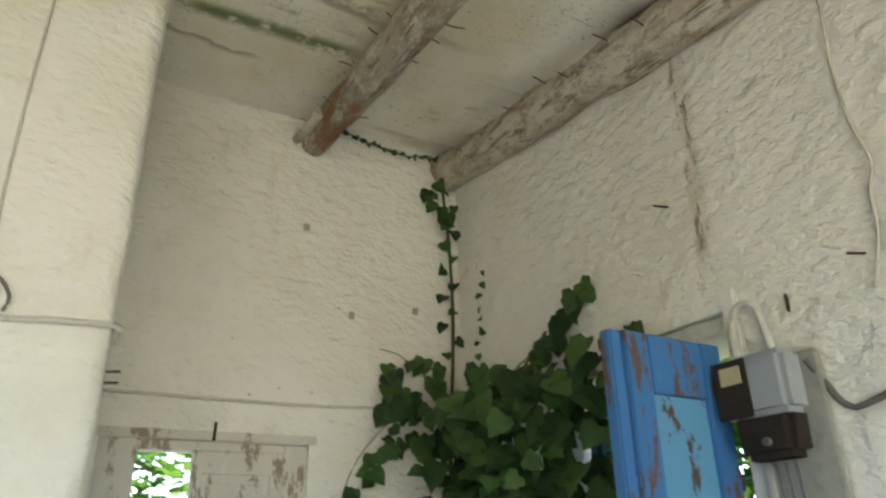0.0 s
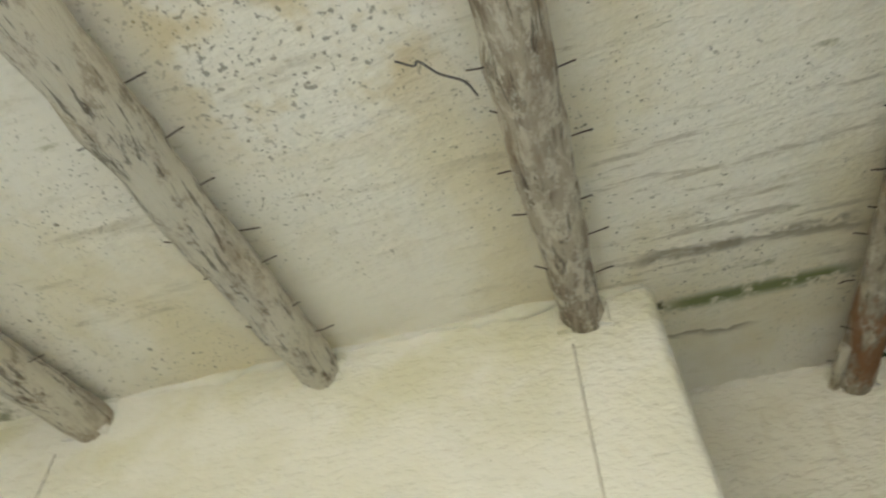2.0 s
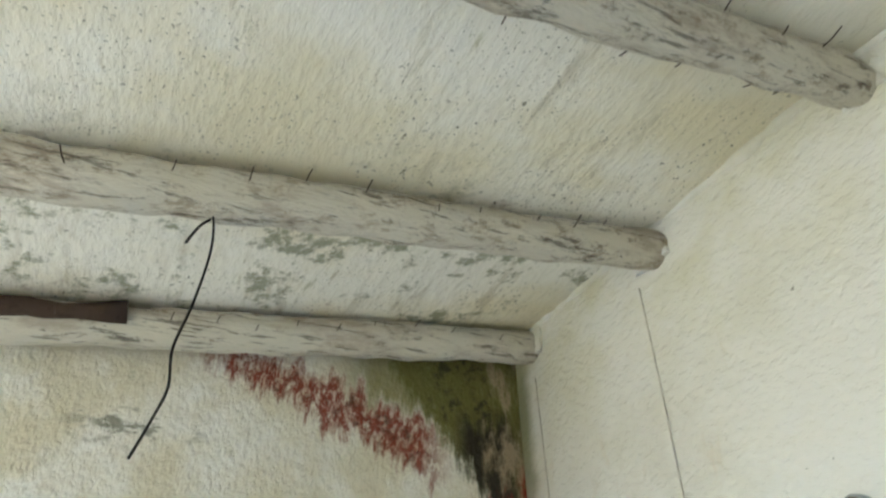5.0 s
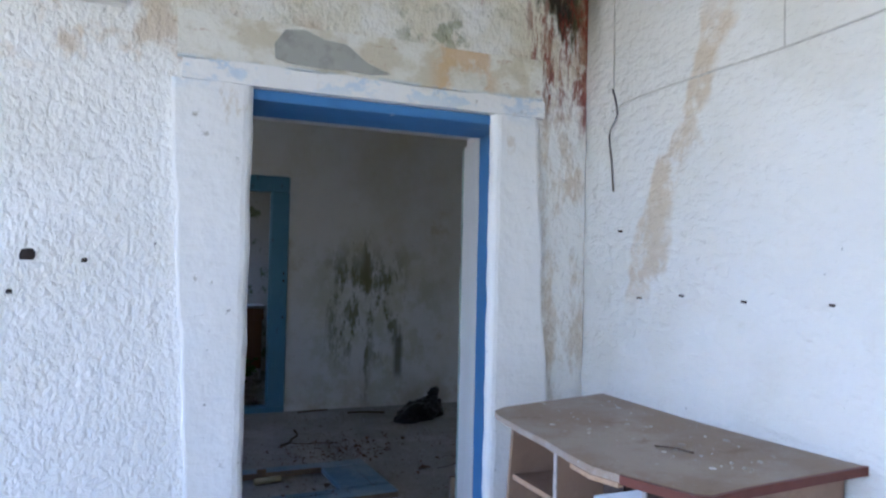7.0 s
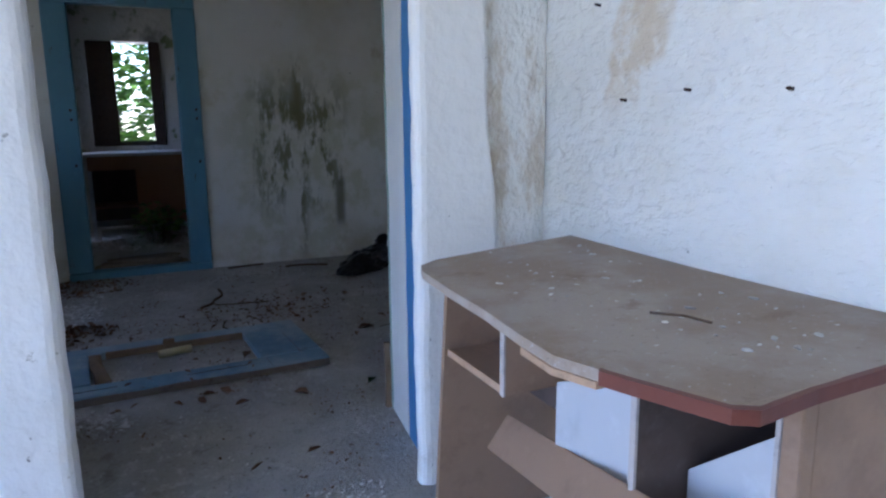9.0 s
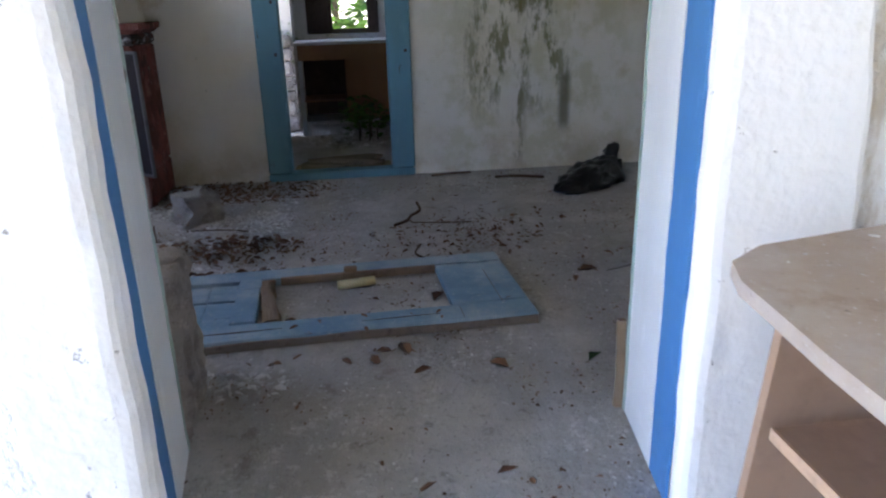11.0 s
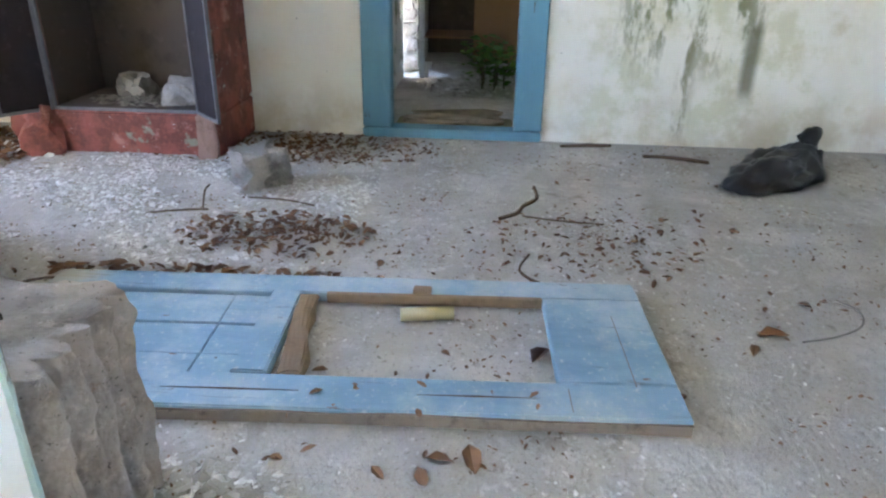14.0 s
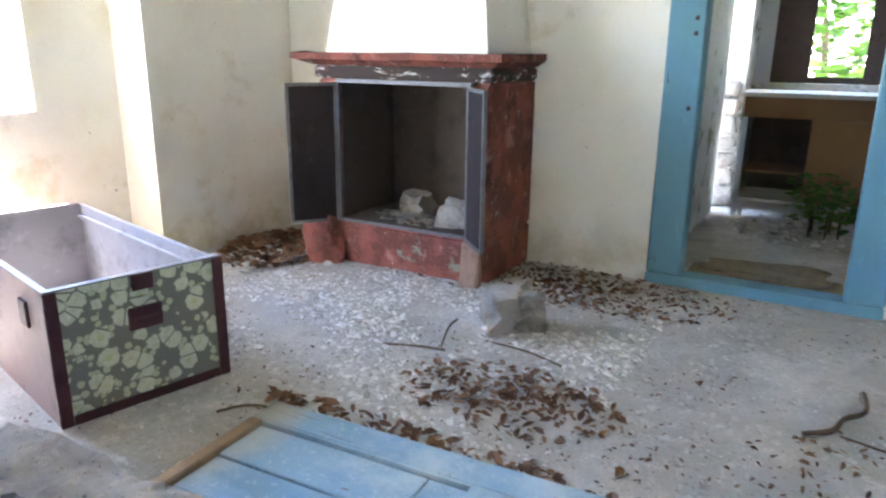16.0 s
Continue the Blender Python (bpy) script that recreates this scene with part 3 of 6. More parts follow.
def tube(points, radius, sides=6, seed=0, wobble=0.0):
    """A bent round rod through the points; radius may be one number or one for each point."""
    bm = bmesh.new()
    pts = [Vector(p) for p in points]
    rings = []
    for i, p in enumerate(pts):
        d = (pts[min(i + 1, len(pts) - 1)] - pts[max(i - 1, 0)]).normalized()
        u = d.orthogonal().normalized() if abs(d.z) > 0.9 else d.cross(Vector((0, 0, 1))).normalized()
        v = d.cross(u)
        r = radius[i] if isinstance(radius, (list, tuple)) else radius
        ring = []
        for k in range(sides):
            a = 2 * math.pi * k / sides
            rr = r * (1 + wobble * noise.noise(Vector((i * 0.37 + seed, math.cos(a) * 1.3, math.sin(a) * 1.3))))
            ring.append(bm.verts.new(p + u * math.cos(a) * rr + v * math.sin(a) * rr))
        rings.append(ring)
    for a, b in zip(rings, rings[1:]):
        for k in range(sides):
            f = bm.faces.new((a[k], a[(k + 1) % sides], b[(k + 1) % sides], b[k]))
            f.smooth = True
    bm.faces.new(rings[0][::-1])
    bm.faces.new(rings[-1])
    bmesh.ops.recalc_face_normals(bm, faces=bm.faces[:])
    return bm


def smooth_line(points, n=6):
    """More points along a line, rounded at its bends."""
    pts = [Vector(p) for p in points]
    out = []
    for i in range(len(pts) - 1):
        a, b, c, d = pts[max(i - 1, 0)], pts[i], pts[i + 1], pts[min(i + 2, len(pts) - 1)]
        for k in range(n):
            t = k / n
            out.append(0.5 * (2 * b + (c - a) * t + (2 * a - 5 * b + 4 * c - d) * t * t + (3 * b - a - 3 * c + d) * t ** 3))
    return out + [pts[-1]]


def mesh_of(name, bm, material):
    me = bpy.data.meshes.new(name)
    bm.to_mesh(me)
    bm.free()
    me.materials.append(material)
    return me


def thing(name, label, category, bm=None, material=None, at=None, group="", kind=""):
    ob = new(name, mesh_of(name, bm, material) if bm else None)
    if at is not None:
        ob.matrix_world = at
    return tagged(ob, label, category, group, kind)


def part(name, bm, material, parent, label=""):
    ob = new(name, mesh_of(name, bm, material))
    ob.parent = parent
    return tagged(ob, label)


def setting(name, bm, material, label="", category=""):
    return tagged(new(name, mesh_of(name, bm, material)), label, category, "", "structure")


def prism(outline, z0, z1):
    bm = bmesh.new()
    lo = [bm.verts.new((x, y, z0)) for x, y in outline]
    hi = [bm.verts.new((x, y, z1)) for x, y in outline]
    n = len(outline)
    bm.faces.new(lo[::-1])
    bm.faces.new(hi)
    for i in range(n):
        bm.faces.new((lo[i], lo[(i + 1) % n], hi[(i + 1) % n], hi[i]))
    bmesh.ops.recalc_face_normals(bm, faces=bm.faces[:])
    return bm


def lump(sx, sy, sz, seed, rough=0.35, flat=True, detail=3):
    """A broken stone that lies on its flat side."""
    bm = bmesh.new()
    bmesh.ops.create_icosphere(bm, subdivisions=detail, radius=1.0)
    for v in bm.verts:
        n = noise.noise(v.co * 1.4 + Vector((seed, 0, seed))) * rough + noise.noise(v.co * 4 + Vector((seed, 3, 0))) * rough * 0.3
        p = v.co * (1 + n)
        p = Vector([max(-0.9, min(0.88, c)) for c in p]) + noise.noise_vector(v.co * 7 + Vector((seed, 0, 0))) * 0.07
        v.co = Vector((p.x * sx, p.y * sy, max(p.z, -0.5) * sz + 0.5 * sz))
    return bm


def uneven_post(outline, z0, z1, amount, seed, rows=60, soft=False):
    """An upright solid over an outline, hand-plastered: its faces wander a little with the height."""
    bm = bmesh.new()
    rings = []
    for k in range(rows + 1):
        z = z0 + (z1 - z0) * k / rows
        ring = []
        for x, y in outline:
            p = Vector((x * 6 + seed, y * 6, z * 5))
            q = Vector((x * 25, y * 25 + seed, z * 22))
            d = noise.noise_vector(p) * amount + noise.noise_vector(q) * amount * 0.4
            ring.append(bm.verts.new((x + d.x * 0.6, y + d.y, z)))
        rings.append(ring)
    n = len(outline)
    for a, b in zip(rings, rings[1:]):
        for i in range(n):
            bm.faces.new((a[i], a[(i + 1) % n], b[(i + 1) % n], b[i])).smooth = soft
    bm.faces.new(rings[0][::-1])
    bm.faces.new(rings[-1])
    bmesh.ops.recalc_face_normals(bm, faces=bm.faces[:])
    return bm


# ---- shell of the house ----
N_Y, REC_Y, E_X, PIL_X, W_X, W_IN, B_X, S_Y = 2.45, 3.41, 1.454, -0.25, -3.96, -4.62, -8.04, -1.77
SLOPE, C0 = 0.14, 3.60


def ceil_z(y):
    return C0 - SLOPE * (N_Y - y)


setting("ground", boxes((-400, -400, -1.0, 400, 400, -0.06)), M_EARTH, "dry grassy earth round the abandoned house", "ground")
setting("floor", boxes((W_IN, -3.0, -0.3, E_X + 0.3, REC_Y + 0.3, 0.0), (B_X - 0.32, S_Y - 0.4, -0.3, W_IN, 3.86, 0.0), (-12.6, -1.6, -0.3, B_X - 0.32, 3.86, 0.0)), M_FLOOR, "dusty grey concrete floor strewn with crumbs", "floor")
corner = [(W_IN, N_Y), (-2.5, N_Y), (-1.5, N_Y), (-0.8, N_Y), (PIL_X - 0.2, N_Y), (PIL_X - 0.10, N_Y), (PIL_X - 0.055, N_Y + 0.004), (PIL_X - 0.028, N_Y + 0.014), (PIL_X - 0.01, N_Y + 0.032), (PIL_X, N_Y + 0.07), (PIL_X, N_Y + 0.2), (PIL_X, 3.0), (PIL_X, 3.86), (W_IN, 3.86)]
setting("wall_porch_north", uneven_post(corner, 0.0, 4.3, 0.012, 21, 90, True), M_NORTH, "rough white stucco wall stained by damp", "wall")
wr = setting("wall_recess", boxes((PIL_X, REC_Y, 0, -0.20, 3.86, 4.3), (0.66, REC_Y, 0, E_X + 0.32, 3.86, 4.3), (-0.20, REC_Y, 2.06, 0.66, 3.86, 4.3), (-0.20, REC_Y, 0, 0.66, 3.86, 0.85)), M_EAST, "white stucco wall of the recess", "wall")
setting("wall_east", boxes((E_X, -3.0, 0, E_X + 0.32, 1.72, 4.3), (E_X, 2.62, 0, E_X + 0.32, REC_Y, 4.3), (E_X, 1.72, 2.30, E_X + 0.32, 2.62, 4.3)), M_EAST, "white stucco wall with an open blue doorway", "wall")
setting("wall_west", boxes((W_IN, -3.0, 0, W_X - 0.03, 0.76, 4.3), (W_IN, 2.12, 0, W_X - 0.03, N_Y, 4.3), (W_IN, 0.76, 2.12, W_X - 0.03, 2.12, 4.3)), M_WEST, "combed white stucco wall with rust and mould runs", "wall")

# rounded door surround that runs back into the splayed reveal
round_left = [(W_X - 0.036, 0.64), (W_X - 0.003, 0.641), (W_X, 0.652), (W_X, 0.79), (W_X, 0.83), (W_X, 0.865), (W_X - 0.004, 0.885), (W_X - 0.012, 0.897), (W_X - 0.028, 0.905), (W_X - 0.055, 0.908), (W_X - 0.10, 0.885), (W_X - 0.16, 0.845), (W_X - 0.26, 0.815), (W_IN + 0.003, 0.768), (W_IN + 0.003, 0.75), (W_X - 0.036, 0.75)]
round_right = [(W_X - 0.036, 2.205), (W_X - 0.003, 2.204), (W_X, 2.193), (W_X, 2.07), (W_X, 2.02), (W_X, 1.985), (W_X - 0.004, 1.968), (W_X - 0.012, 1.957), (W_X - 0.028, 1.951), (W_X - 0.055, 1.953), (W_X - 0.10, 1.98), (W_X - 0.16, 2.022), (W_X - 0.26, 2.056), (W_IN + 0.003, 2.11), (W_IN + 0.003, 2.13), (W_X - 0.036, 2.13)]
for k, o in enumerate((round_left, round_right)):
    bm = uneven_post(o, 0.0, 2.118, 0.006, 3 + 5 * k, 80)
    for v in bm.verts:
        if v.co.x > W_X - 0.04 and abs(v.co.y - 1.42) > 0.74:
            v.co.y += 0.06 * (1.6 - v.co.z) - 0.008 + 0.012 * noise.noise(v.co * 7)
    setting("trim", bm, M_SMOOTH, "smooth white render band round the doorway", "door surround")
bm = fine(boxes((W_X - 0.034, 0.64, 2.12, W_X - 0.001, 2.205, 2.2)), 14)
for v in bm.verts:
    v.co.z += 0.012 * noise.noise(v.co * 6) if v.co.z > 2.16 else 0.004 * noise.noise(v.co * 11)
    v.co.x += 0.002 * noise.noise(v.co * 9)
setting("trim", bm, M_SMOOTH, "smooth white render band over the doorway", "door surround")
bm = fine(boxes((W_X - 0.034, 0.62, 2.205, W_X - 0.016, 2.2, 2.385)), 14)
for v in bm.verts:
    v.co.z += 0.010 * noise.noise(v.co * 7) if v.co.z > 2.3 else 0
    v.co.x += 0.003 * noise.noise(v.co * 8)
setting("trim", bm, M_LEDGE, "damp-stained render panel above the doorway", "door surround")
# mortar scar where the render has come away over the door
scar = [(0.98, 2.30), (1.02, 2.36), (1.1, 2.37), (1.18, 2.34), (1.27, 2.335), (1.36, 2.27), (1.46, 2.235), (1.38, 2.222), (1.28, 2.228), (1.16, 2.222), (1.05, 2.226), (0.985, 2.24)]
bm = bmesh.new()
vs = [bm.verts.new((W_X - 0.010, y, z)) for y, z in scar]
fc = bm.faces.new(vs[::-1])
top = bmesh.ops.extrude_face_region(bm, geom=[fc])
for v in [g for g in top["geom"] if isinstance(g, bmesh.types.BMVert)]:
    v.co.x -= 0.02
bmesh.ops.recalc_face_normals(bm, faces=bm.faces[:])
setting("trim", bm, M_GREY, "bare grey mortar scar above the doorway", "plaster scar")
setting("trim", boxes((W_X - 0.03, -0.3, 2.36, W_X - 0.008, 0.44, 2.405), bevel=0.006), M_PIPE, "painted conduit on the wall", "conduit")

# house room
setting("wall_room_back", boxes((B_X - 0.32, S_Y - 0.4, 0, B_X, 0.66, 3.3), (B_X - 0.32, 1.73, 0, B_X, 3.86, 3.3), (B_X - 0.32, 0.66, 2.26, B_X, 1.73, 3.3)), M_ROOM, "limewashed wall with green mould runs", "wall")
setting("wall_room_north", boxes((B_X, 3.82, 0, W_IN, 4.1, 3.3)), M_ROOM, "limewashed wall", "wall")
setting("wall_room_south", boxes((B_X, S_Y - 0.4, 0, -6.92, S_Y, 3.3), (-5.3, S_Y - 0.4, 0, W_IN, S_Y, 3.3), (-6.92, S_Y - 0.4, 2.02, -5.3, S_Y, 3.3), (-6.92, S_Y - 0.4, 0, -5.3, S_Y - 0.26, 0.86), (-6.92, S_Y - 0.4, 0.86, -6.45, S_Y - 0.26, 2.02)), M_ROOM, "limewashed wall with a deep sunlit window niche", "wall")
setting("wall_room_east", boxes((W_IN - 0.012, S_Y, 0, W_IN - 0.002, 0.755, 3.3), (W_IN - 0.012, 2.125, 0, W_IN - 0.002, 3.82, 3.3), (W_IN - 0.012, 0.755, 2.13, W_IN - 0.002, 2.125, 3.3)), M_ROOM, "limewashed inner face of the doorway wall", "wall")
setting("ceiling_room", boxes((B_X - 0.32, S_Y - 0.4, 3.3, W_IN - 0.002, 4.1, 3.5)), M_ROOM, "limewashed ceiling of the inner room", "ceiling")
setting("door_sill", boxes((B_X - 0.33, 0.83, 0.0, B_X - 0.05, 1.57, 0.05), bevel=0.01), M_EARTH, "worn earthy sill in the doorway", "sill")

thing("soil_mound", "low mound of brown soil on the sill", "soil heap", lump(0.13, 0.36, 0.05, 61, 0.6), M_SOIL, pose(B_X - 0.22, 1.2, 0.045))

# farther room, half open to the green
setting("wall_far", boxes((-11.0, -1.6, 0, -10.7, 0.86, 3.2), (-11.0, 1.62, 0, -10.7, 3.86, 3.2), (-11.0, 0.86, 2.1, -10.7, 1.62, 3.2), (-11.0, 0.86, 0, -10.7, 1.62, 0.95)), M_RUIN, "mossy old plaster wall of the far room", "wall")
# besides the pier, an unseen near wall is added to narrow the light gap
setting("wall_far_side", boxes((-10.0, 0.45, 0, B_X - 0.32, 0.64, 3.2), (-10.7, 0.5, 0, -10.34, 0.73, 3.2), (-10.34, 0.5, 2.05, -10.0, 0.64, 3.2), (-10.7, 3.7, 0, B_X - 0.32, 3.86, 3.2)), M_RUIN, "mossy pier of the far room with an unseen wall limiting its light", "wall")
# unseen ceiling, added to darken the room; its southern overhang blocks the sun
setting("ceiling_far", boxes((-11.0, -1.1, 3.2, B_X - 0.32, 3.86, 3.35)), M_RUIN, "unseen far room ceiling carried south to block the sun", "ceiling")

# porch roof on its logs; its unseen south end is lengthened to block the sun
bm = bmesh.new()
ys = [-3.0 + 0.2 * i for i in range(34)]
lo = [[bm.verts.new((x, y, ceil_z(y) + 0.006 * noise.noise(Vector((x * 2, y * 2, 0))))) for y in ys] for x in [W_X - 0.03 + 0.246 * k for k in range(23)]]
for a, b in zip(lo, lo[1:]):
    for i in range(len(ys) - 1):
        bm.faces.new((a[i], a[i + 1], b[i + 1], b[i])).smooth = True
up = bmesh.ops.extrude_face_region(bm, geom=bm.faces[:])
for g in up["geom"]:
    if isinstance(g, bmesh.types.BMVert):
        g.co.z += 0.16
bmesh.ops.recalc_face_normals(bm, faces=bm.faces[:])
setting("ceiling_porch", bm, M_CEIL, "limewashed sloping porch ceiling with damp marks", "ceiling")


for a, b, y, m in ((W_X, PIL_X - 0.03, N_Y, M_NORTH), (PIL_X, E_X, REC_Y, M_EAST)):
    line = [(a + (b - a) * k / 60, y + 0.004, ceil_z(y) + 0.008 + 0.012 * noise.noise(Vector((k * 0.5, y, 0)))) for k in range(61)]
    setting("trim", tube(line, [0.03 + 0.02 * noise.noise(Vector((k * 0.9, 3, y))) for k in range(61)], 9, 4, 0.5), m, "uneven limewashed fillet under the ceiling", "trim")


def log_beam(x, y1, radius, material, label, seed):
    """A log from the open side up to its wall, with bent nails in its flanks."""
    rnd = random.Random(seed)
    pts, rad = [], []
    n = 90
    for i in range(n + 1):
        y = -2.9 + (y1 + 2.9) * i / n
        pts.append((x + 0.016 * noise.noise(Vector((seed * 3.1, y * 0.9, 0))), y, ceil_z(y) - 0.105 - (radius - 0.09) + 0.012 * noise.noise(Vector((seed, 7, y)))))
        rad.append(radius * (1 + 0.10 * noise.noise(Vector((seed * 1.7, y * 1.6, 4)))))
    beam = thing("roof_beam", label, "roof beam", None, None, None, "logs under the porch roof")
    part("log", tube(pts, rad, 18, seed, 0.2), material, beam)
    wall = N_Y if y1 < 3 else REC_Y
    bm = lump(radius * 1.35, 0.035, radius * 1.3, seed * 5.3, 0.6)
    bm.transform(Matrix.Translation((x, wall, ceil_z(wall) - 0.105 - (radius - 0.09) - radius * 0.72)))
    part("mortar_collar", bm, M_NORTH if y1 < 3 else M_EAST, beam, "limewashed mortar round the log end")
    for side in (-1, 1):
        y = y1 - 0.12
        while y > -1.6:
            y -= rnd.uniform(0.14, 0.3)
            z = ceil_z(y) - rnd.uniform(0.05, 0.14)
            a = Vector((x + side * radius * 0.85, y, z))
            b = a + Vector((side * rnd.uniform(0.04, 0.085), rnd.uniform(-0.02, 0.01), rnd.uniform(-0.004, 0.018)))
            part("nail", tube([a, (a + b) / 2 + Vector((0, 0, rnd.uniform(-0.006, 0.006))), b], 0.0025, 5), M_NAIL, beam)
    return beam


log_beam(-3.80, N_Y + 0.02, 0.095, M_LOGLIME, "whitewashed log against the stained wall", 5)
log_beam(-2.735, N_Y + 0.04, 0.095, M_LOGWHITE, "flaking whitewashed log under the porch ceiling", 4)
log_beam(-1.63, N_Y + 0.04, 0.088, M_LOGWHITE, "peeling whitewashed log under the porch ceiling", 3)
log_beam(-0.54, N_Y + 0.04, 0.088, M_LOGGREY, "grey nail-studded log under the porch ceiling", 2)
b1 = log_beam(0.59, REC_Y + 0.04, 0.085, M_LOGROT, "rotting brown log studded with nails", 1)
part("splint", tube([(0.50, REC_Y - 0.02, ceil_z(REC_Y) - 0.13), (0.505, 3.05, ceil_z(3.05) - 0.12)], 0.028, 6, 2, 0.2), M_LOGWHITE, b1, "pale splint of split wood")
log_beam(1.39, REC_Y + 0.02, 0.10, M_LOGCRACK, "cracked white and rust-brown log along the wall", 6)
bd = tube([(-3.735, -2.8 + 0.125 * k, ceil_z(-2.8 + 0.125 * k) - 0.09 + 0.008 * math.sin(k * 2.1)) for k in range(26)], [0.055 + 0.006 * math.sin(k * 1.3) for k in range(26)], 8, 8, 0.35)
thing("lath", "thin limewashed lath along the wall log", "lath", tube([(-3.74, 0.42 + 0.1 * k, ceil_z(0.42 + 0.1 * k) - 0.06 + 0.004 * math.sin(k * 1.9)) for k in range(20)], 0.022, 7, 3, 0.3), M_LOGWHITE)
thing("broken_board", "dark rotten board wedged above the wall log", "board", bd, M_ROTWOOD)

# ---- doorway into the house ----
frame1 = thing("door_1", "open doorway frame painted white and blue", "door frame", None, None, None, "", "structure")
def splayed(xa, ya, xb, yb, thick, way):
    """A board's outline lying on the reveal from one depth to another."""
    return [(xa, ya), (xb, yb), (xb, yb + way * thick), (xa, ya + way * thick)]


for ya, yb, yc, way, k in ((0.825, 0.806, 0.766, 1, 1), (2.047, 2.066, 2.108, -1, 2)):
    part("jamb_outer", uneven_post(splayed(-4.20, ya, -4.345, yb, 0.008, way), 0.0, 2.075, 0.0035, 40 + k), M_BLUE, frame1, "bright blue painted jamb strip")
    j = part("jamb_inner", uneven_post(splayed(-4.349, yb - way * 0.002, -4.626, yc, 0.012, way), 0.0, 2.075, 0.004, 50 + k), M_JAMB, frame1, "off-white wooden jamb")
    part("edge_strip", uneven_post(splayed(-4.629, yc + way * 0.002, -4.644, yc - way * 0.002, 0.015, way), 0.0, 2.075, 0.005, 60 + k), M_GREENEDGE, frame1, "grey-green chipped frame edge")
part("head", boxes((-4.34, 0.80, 2.077, -4.005, 2.06, 2.119), bevel=0.004), M_BLUE, frame1, "blue painted lintel board")
part("chipped_strip", uneven_post([(-4.668, 2.072), (-4.648, 2.072), (-4.648, 2.096), (-4.668, 2.096)], 0.0, 0.30, 0.006, 9, 8), M_BAREWOOD, frame1)

# ---- inner doorway ----
frame2 = thing("door_2", "peeling grey-blue wooden door frame without a leaf", "door frame", None, None, None, "", "structure")
for y0, y1, nm in ((0.655, 0.83, "jamb"), (1.57, 1.74, "jamb")):
    bm = boxes((B_X - 0.1, y0, 0.06, B_X + 0.025, y1, 2.12))
    bmesh.ops.bevel(bm, geom=bm.edges[:], offset=0.008, segments=1, affect="EDGES")
    j = part(nm, bm, M_FRAME, frame2)
    for z in (0.9, 1.25, 1.32):
        part("hinge", boxes((B_X + 0.024, (y0 + y1) / 2 + 0.035, z, B_X + 0.03, (y0 + y1) / 2 + 0.055, z + 0.022), bevel=0.003), M_NAIL, j)
part("head", boxes((B_X - 0.1, 0.655, 2.122, B_X + 0.025, 1.74, 2.27), bevel=0.006), M_FRAME, frame2)
part("threshold", boxes((B_X - 0.1, 0.655, 0.0, B_X + 0.035, 1.74, 0.058), bevel=0.008, rough=0.004), M_FRAME, frame2, "scuffed blue threshold board")

# ---- east doorway: two blue leaves and the window of the recess ----


def blue_leaf(at, width, label):
    door = thing("blue_door", label, "door", None, None, at, "blue double door")
    h = 2.18
    part("stile", boxes((0, -0.022, 0.05, 0.085, 0.022, h), bevel=0.004, rough=0.002), M_OLDBLUE, door)
    part("stile", boxes((width - 0.09, -0.022, 0.05, width, 0.022, h), bevel=0.004, rough=0.002), M_OLDBLUE, door)
    for z0, z1 in ((h - 0.17, h), (1.0, 1.12), (0.05, 0.25)):
        part("rail", boxes((0.087, -0.02, z0, width - 0.092, 0.02, z1), bevel=0.004), M_OLDBLUE, door)
    for z0, z1 in ((1.122, h - 0.172), (0.252, 0.998)):
        part("panel", boxes((0.087, -0.008, z0, width - 0.092, 0.008, z1)), M_CYAN, door, "pale blue panel with bare rusty chips")
    part("edge_strip", boxes((width, -0.035, 0.05, width + 0.045, 0.01, h), bevel=0.006, rough=0.003), M_OLDBLUE, door)
    part("weather_bar", boxes((width - 0.012, -0.034, 0.05, width - 0.002, -0.023, h - 0.01), rough=0.004), M_ROTWOOD, door, "dark split wooden cover strip")
    return door


blue_leaf(pose(1.40, 1.745, 0.0, 0, 0, 180 + 3), 0.40, "sun-bleached blue wooden door leaf standing open")
blue_leaf(pose(1.60, 2.58, 0.0, 0, 0, 250), 0.40, "blue wooden door leaf buried in vine leaves")
lint = setting("trim", boxes((E_X + 0.02, 1.722, 2.24, E_X + 0.3, 2.618, 2.298), bevel=0.006), M_RUIN, "mossy plastered lintel", "lintel")
setting("trim", fine(boxes((E_X - 0.02, 1.66, 0, E_X + 0.0, 1.72, 2.36), bevel=0.008), 1), M_SMOOTH, "limewashed pilaster strip beside the door", "trim")

win = thing("window_1", "weathered white wooden shutter window with a missing pane", "window", None, None, None, "", "structure")
WY = REC_Y + 0.05
for x0, x1 in ((-0.198, -0.05), (0.55, 0.658)):
    part("frame_post", boxes((x0, WY - 0.04, 0.852, x1, WY + 0.05, 2.058), bevel=0.006, rough=0.004), M_WHITEWOOD, win)
part("frame_head", boxes((-0.05, WY - 0.045, 2.02, 0.55, WY + 0.05, 2.058), bevel=0.006, rough=0.003), M_WHITEWOOD, win)
part("frame_sill", boxes((-0.05, WY - 0.06, 0.852, 0.55, WY + 0.05, 0.9), bevel=0.006), M_WHITEWOOD, win)
sh = part("shutter", boxes((0.17, WY - 0.03, 0.902, 0.215, WY + 0.01, 2.018), (0.5, WY - 0.03, 0.902, 0.548, WY + 0.01, 2.018), (0.215, WY - 0.03, 1.93, 0.5, WY + 0.01, 2.018), (0.215, WY - 0.03, 0.902, 0.5, WY + 0.01, 1.0)), M_WHITEWOOD, win)
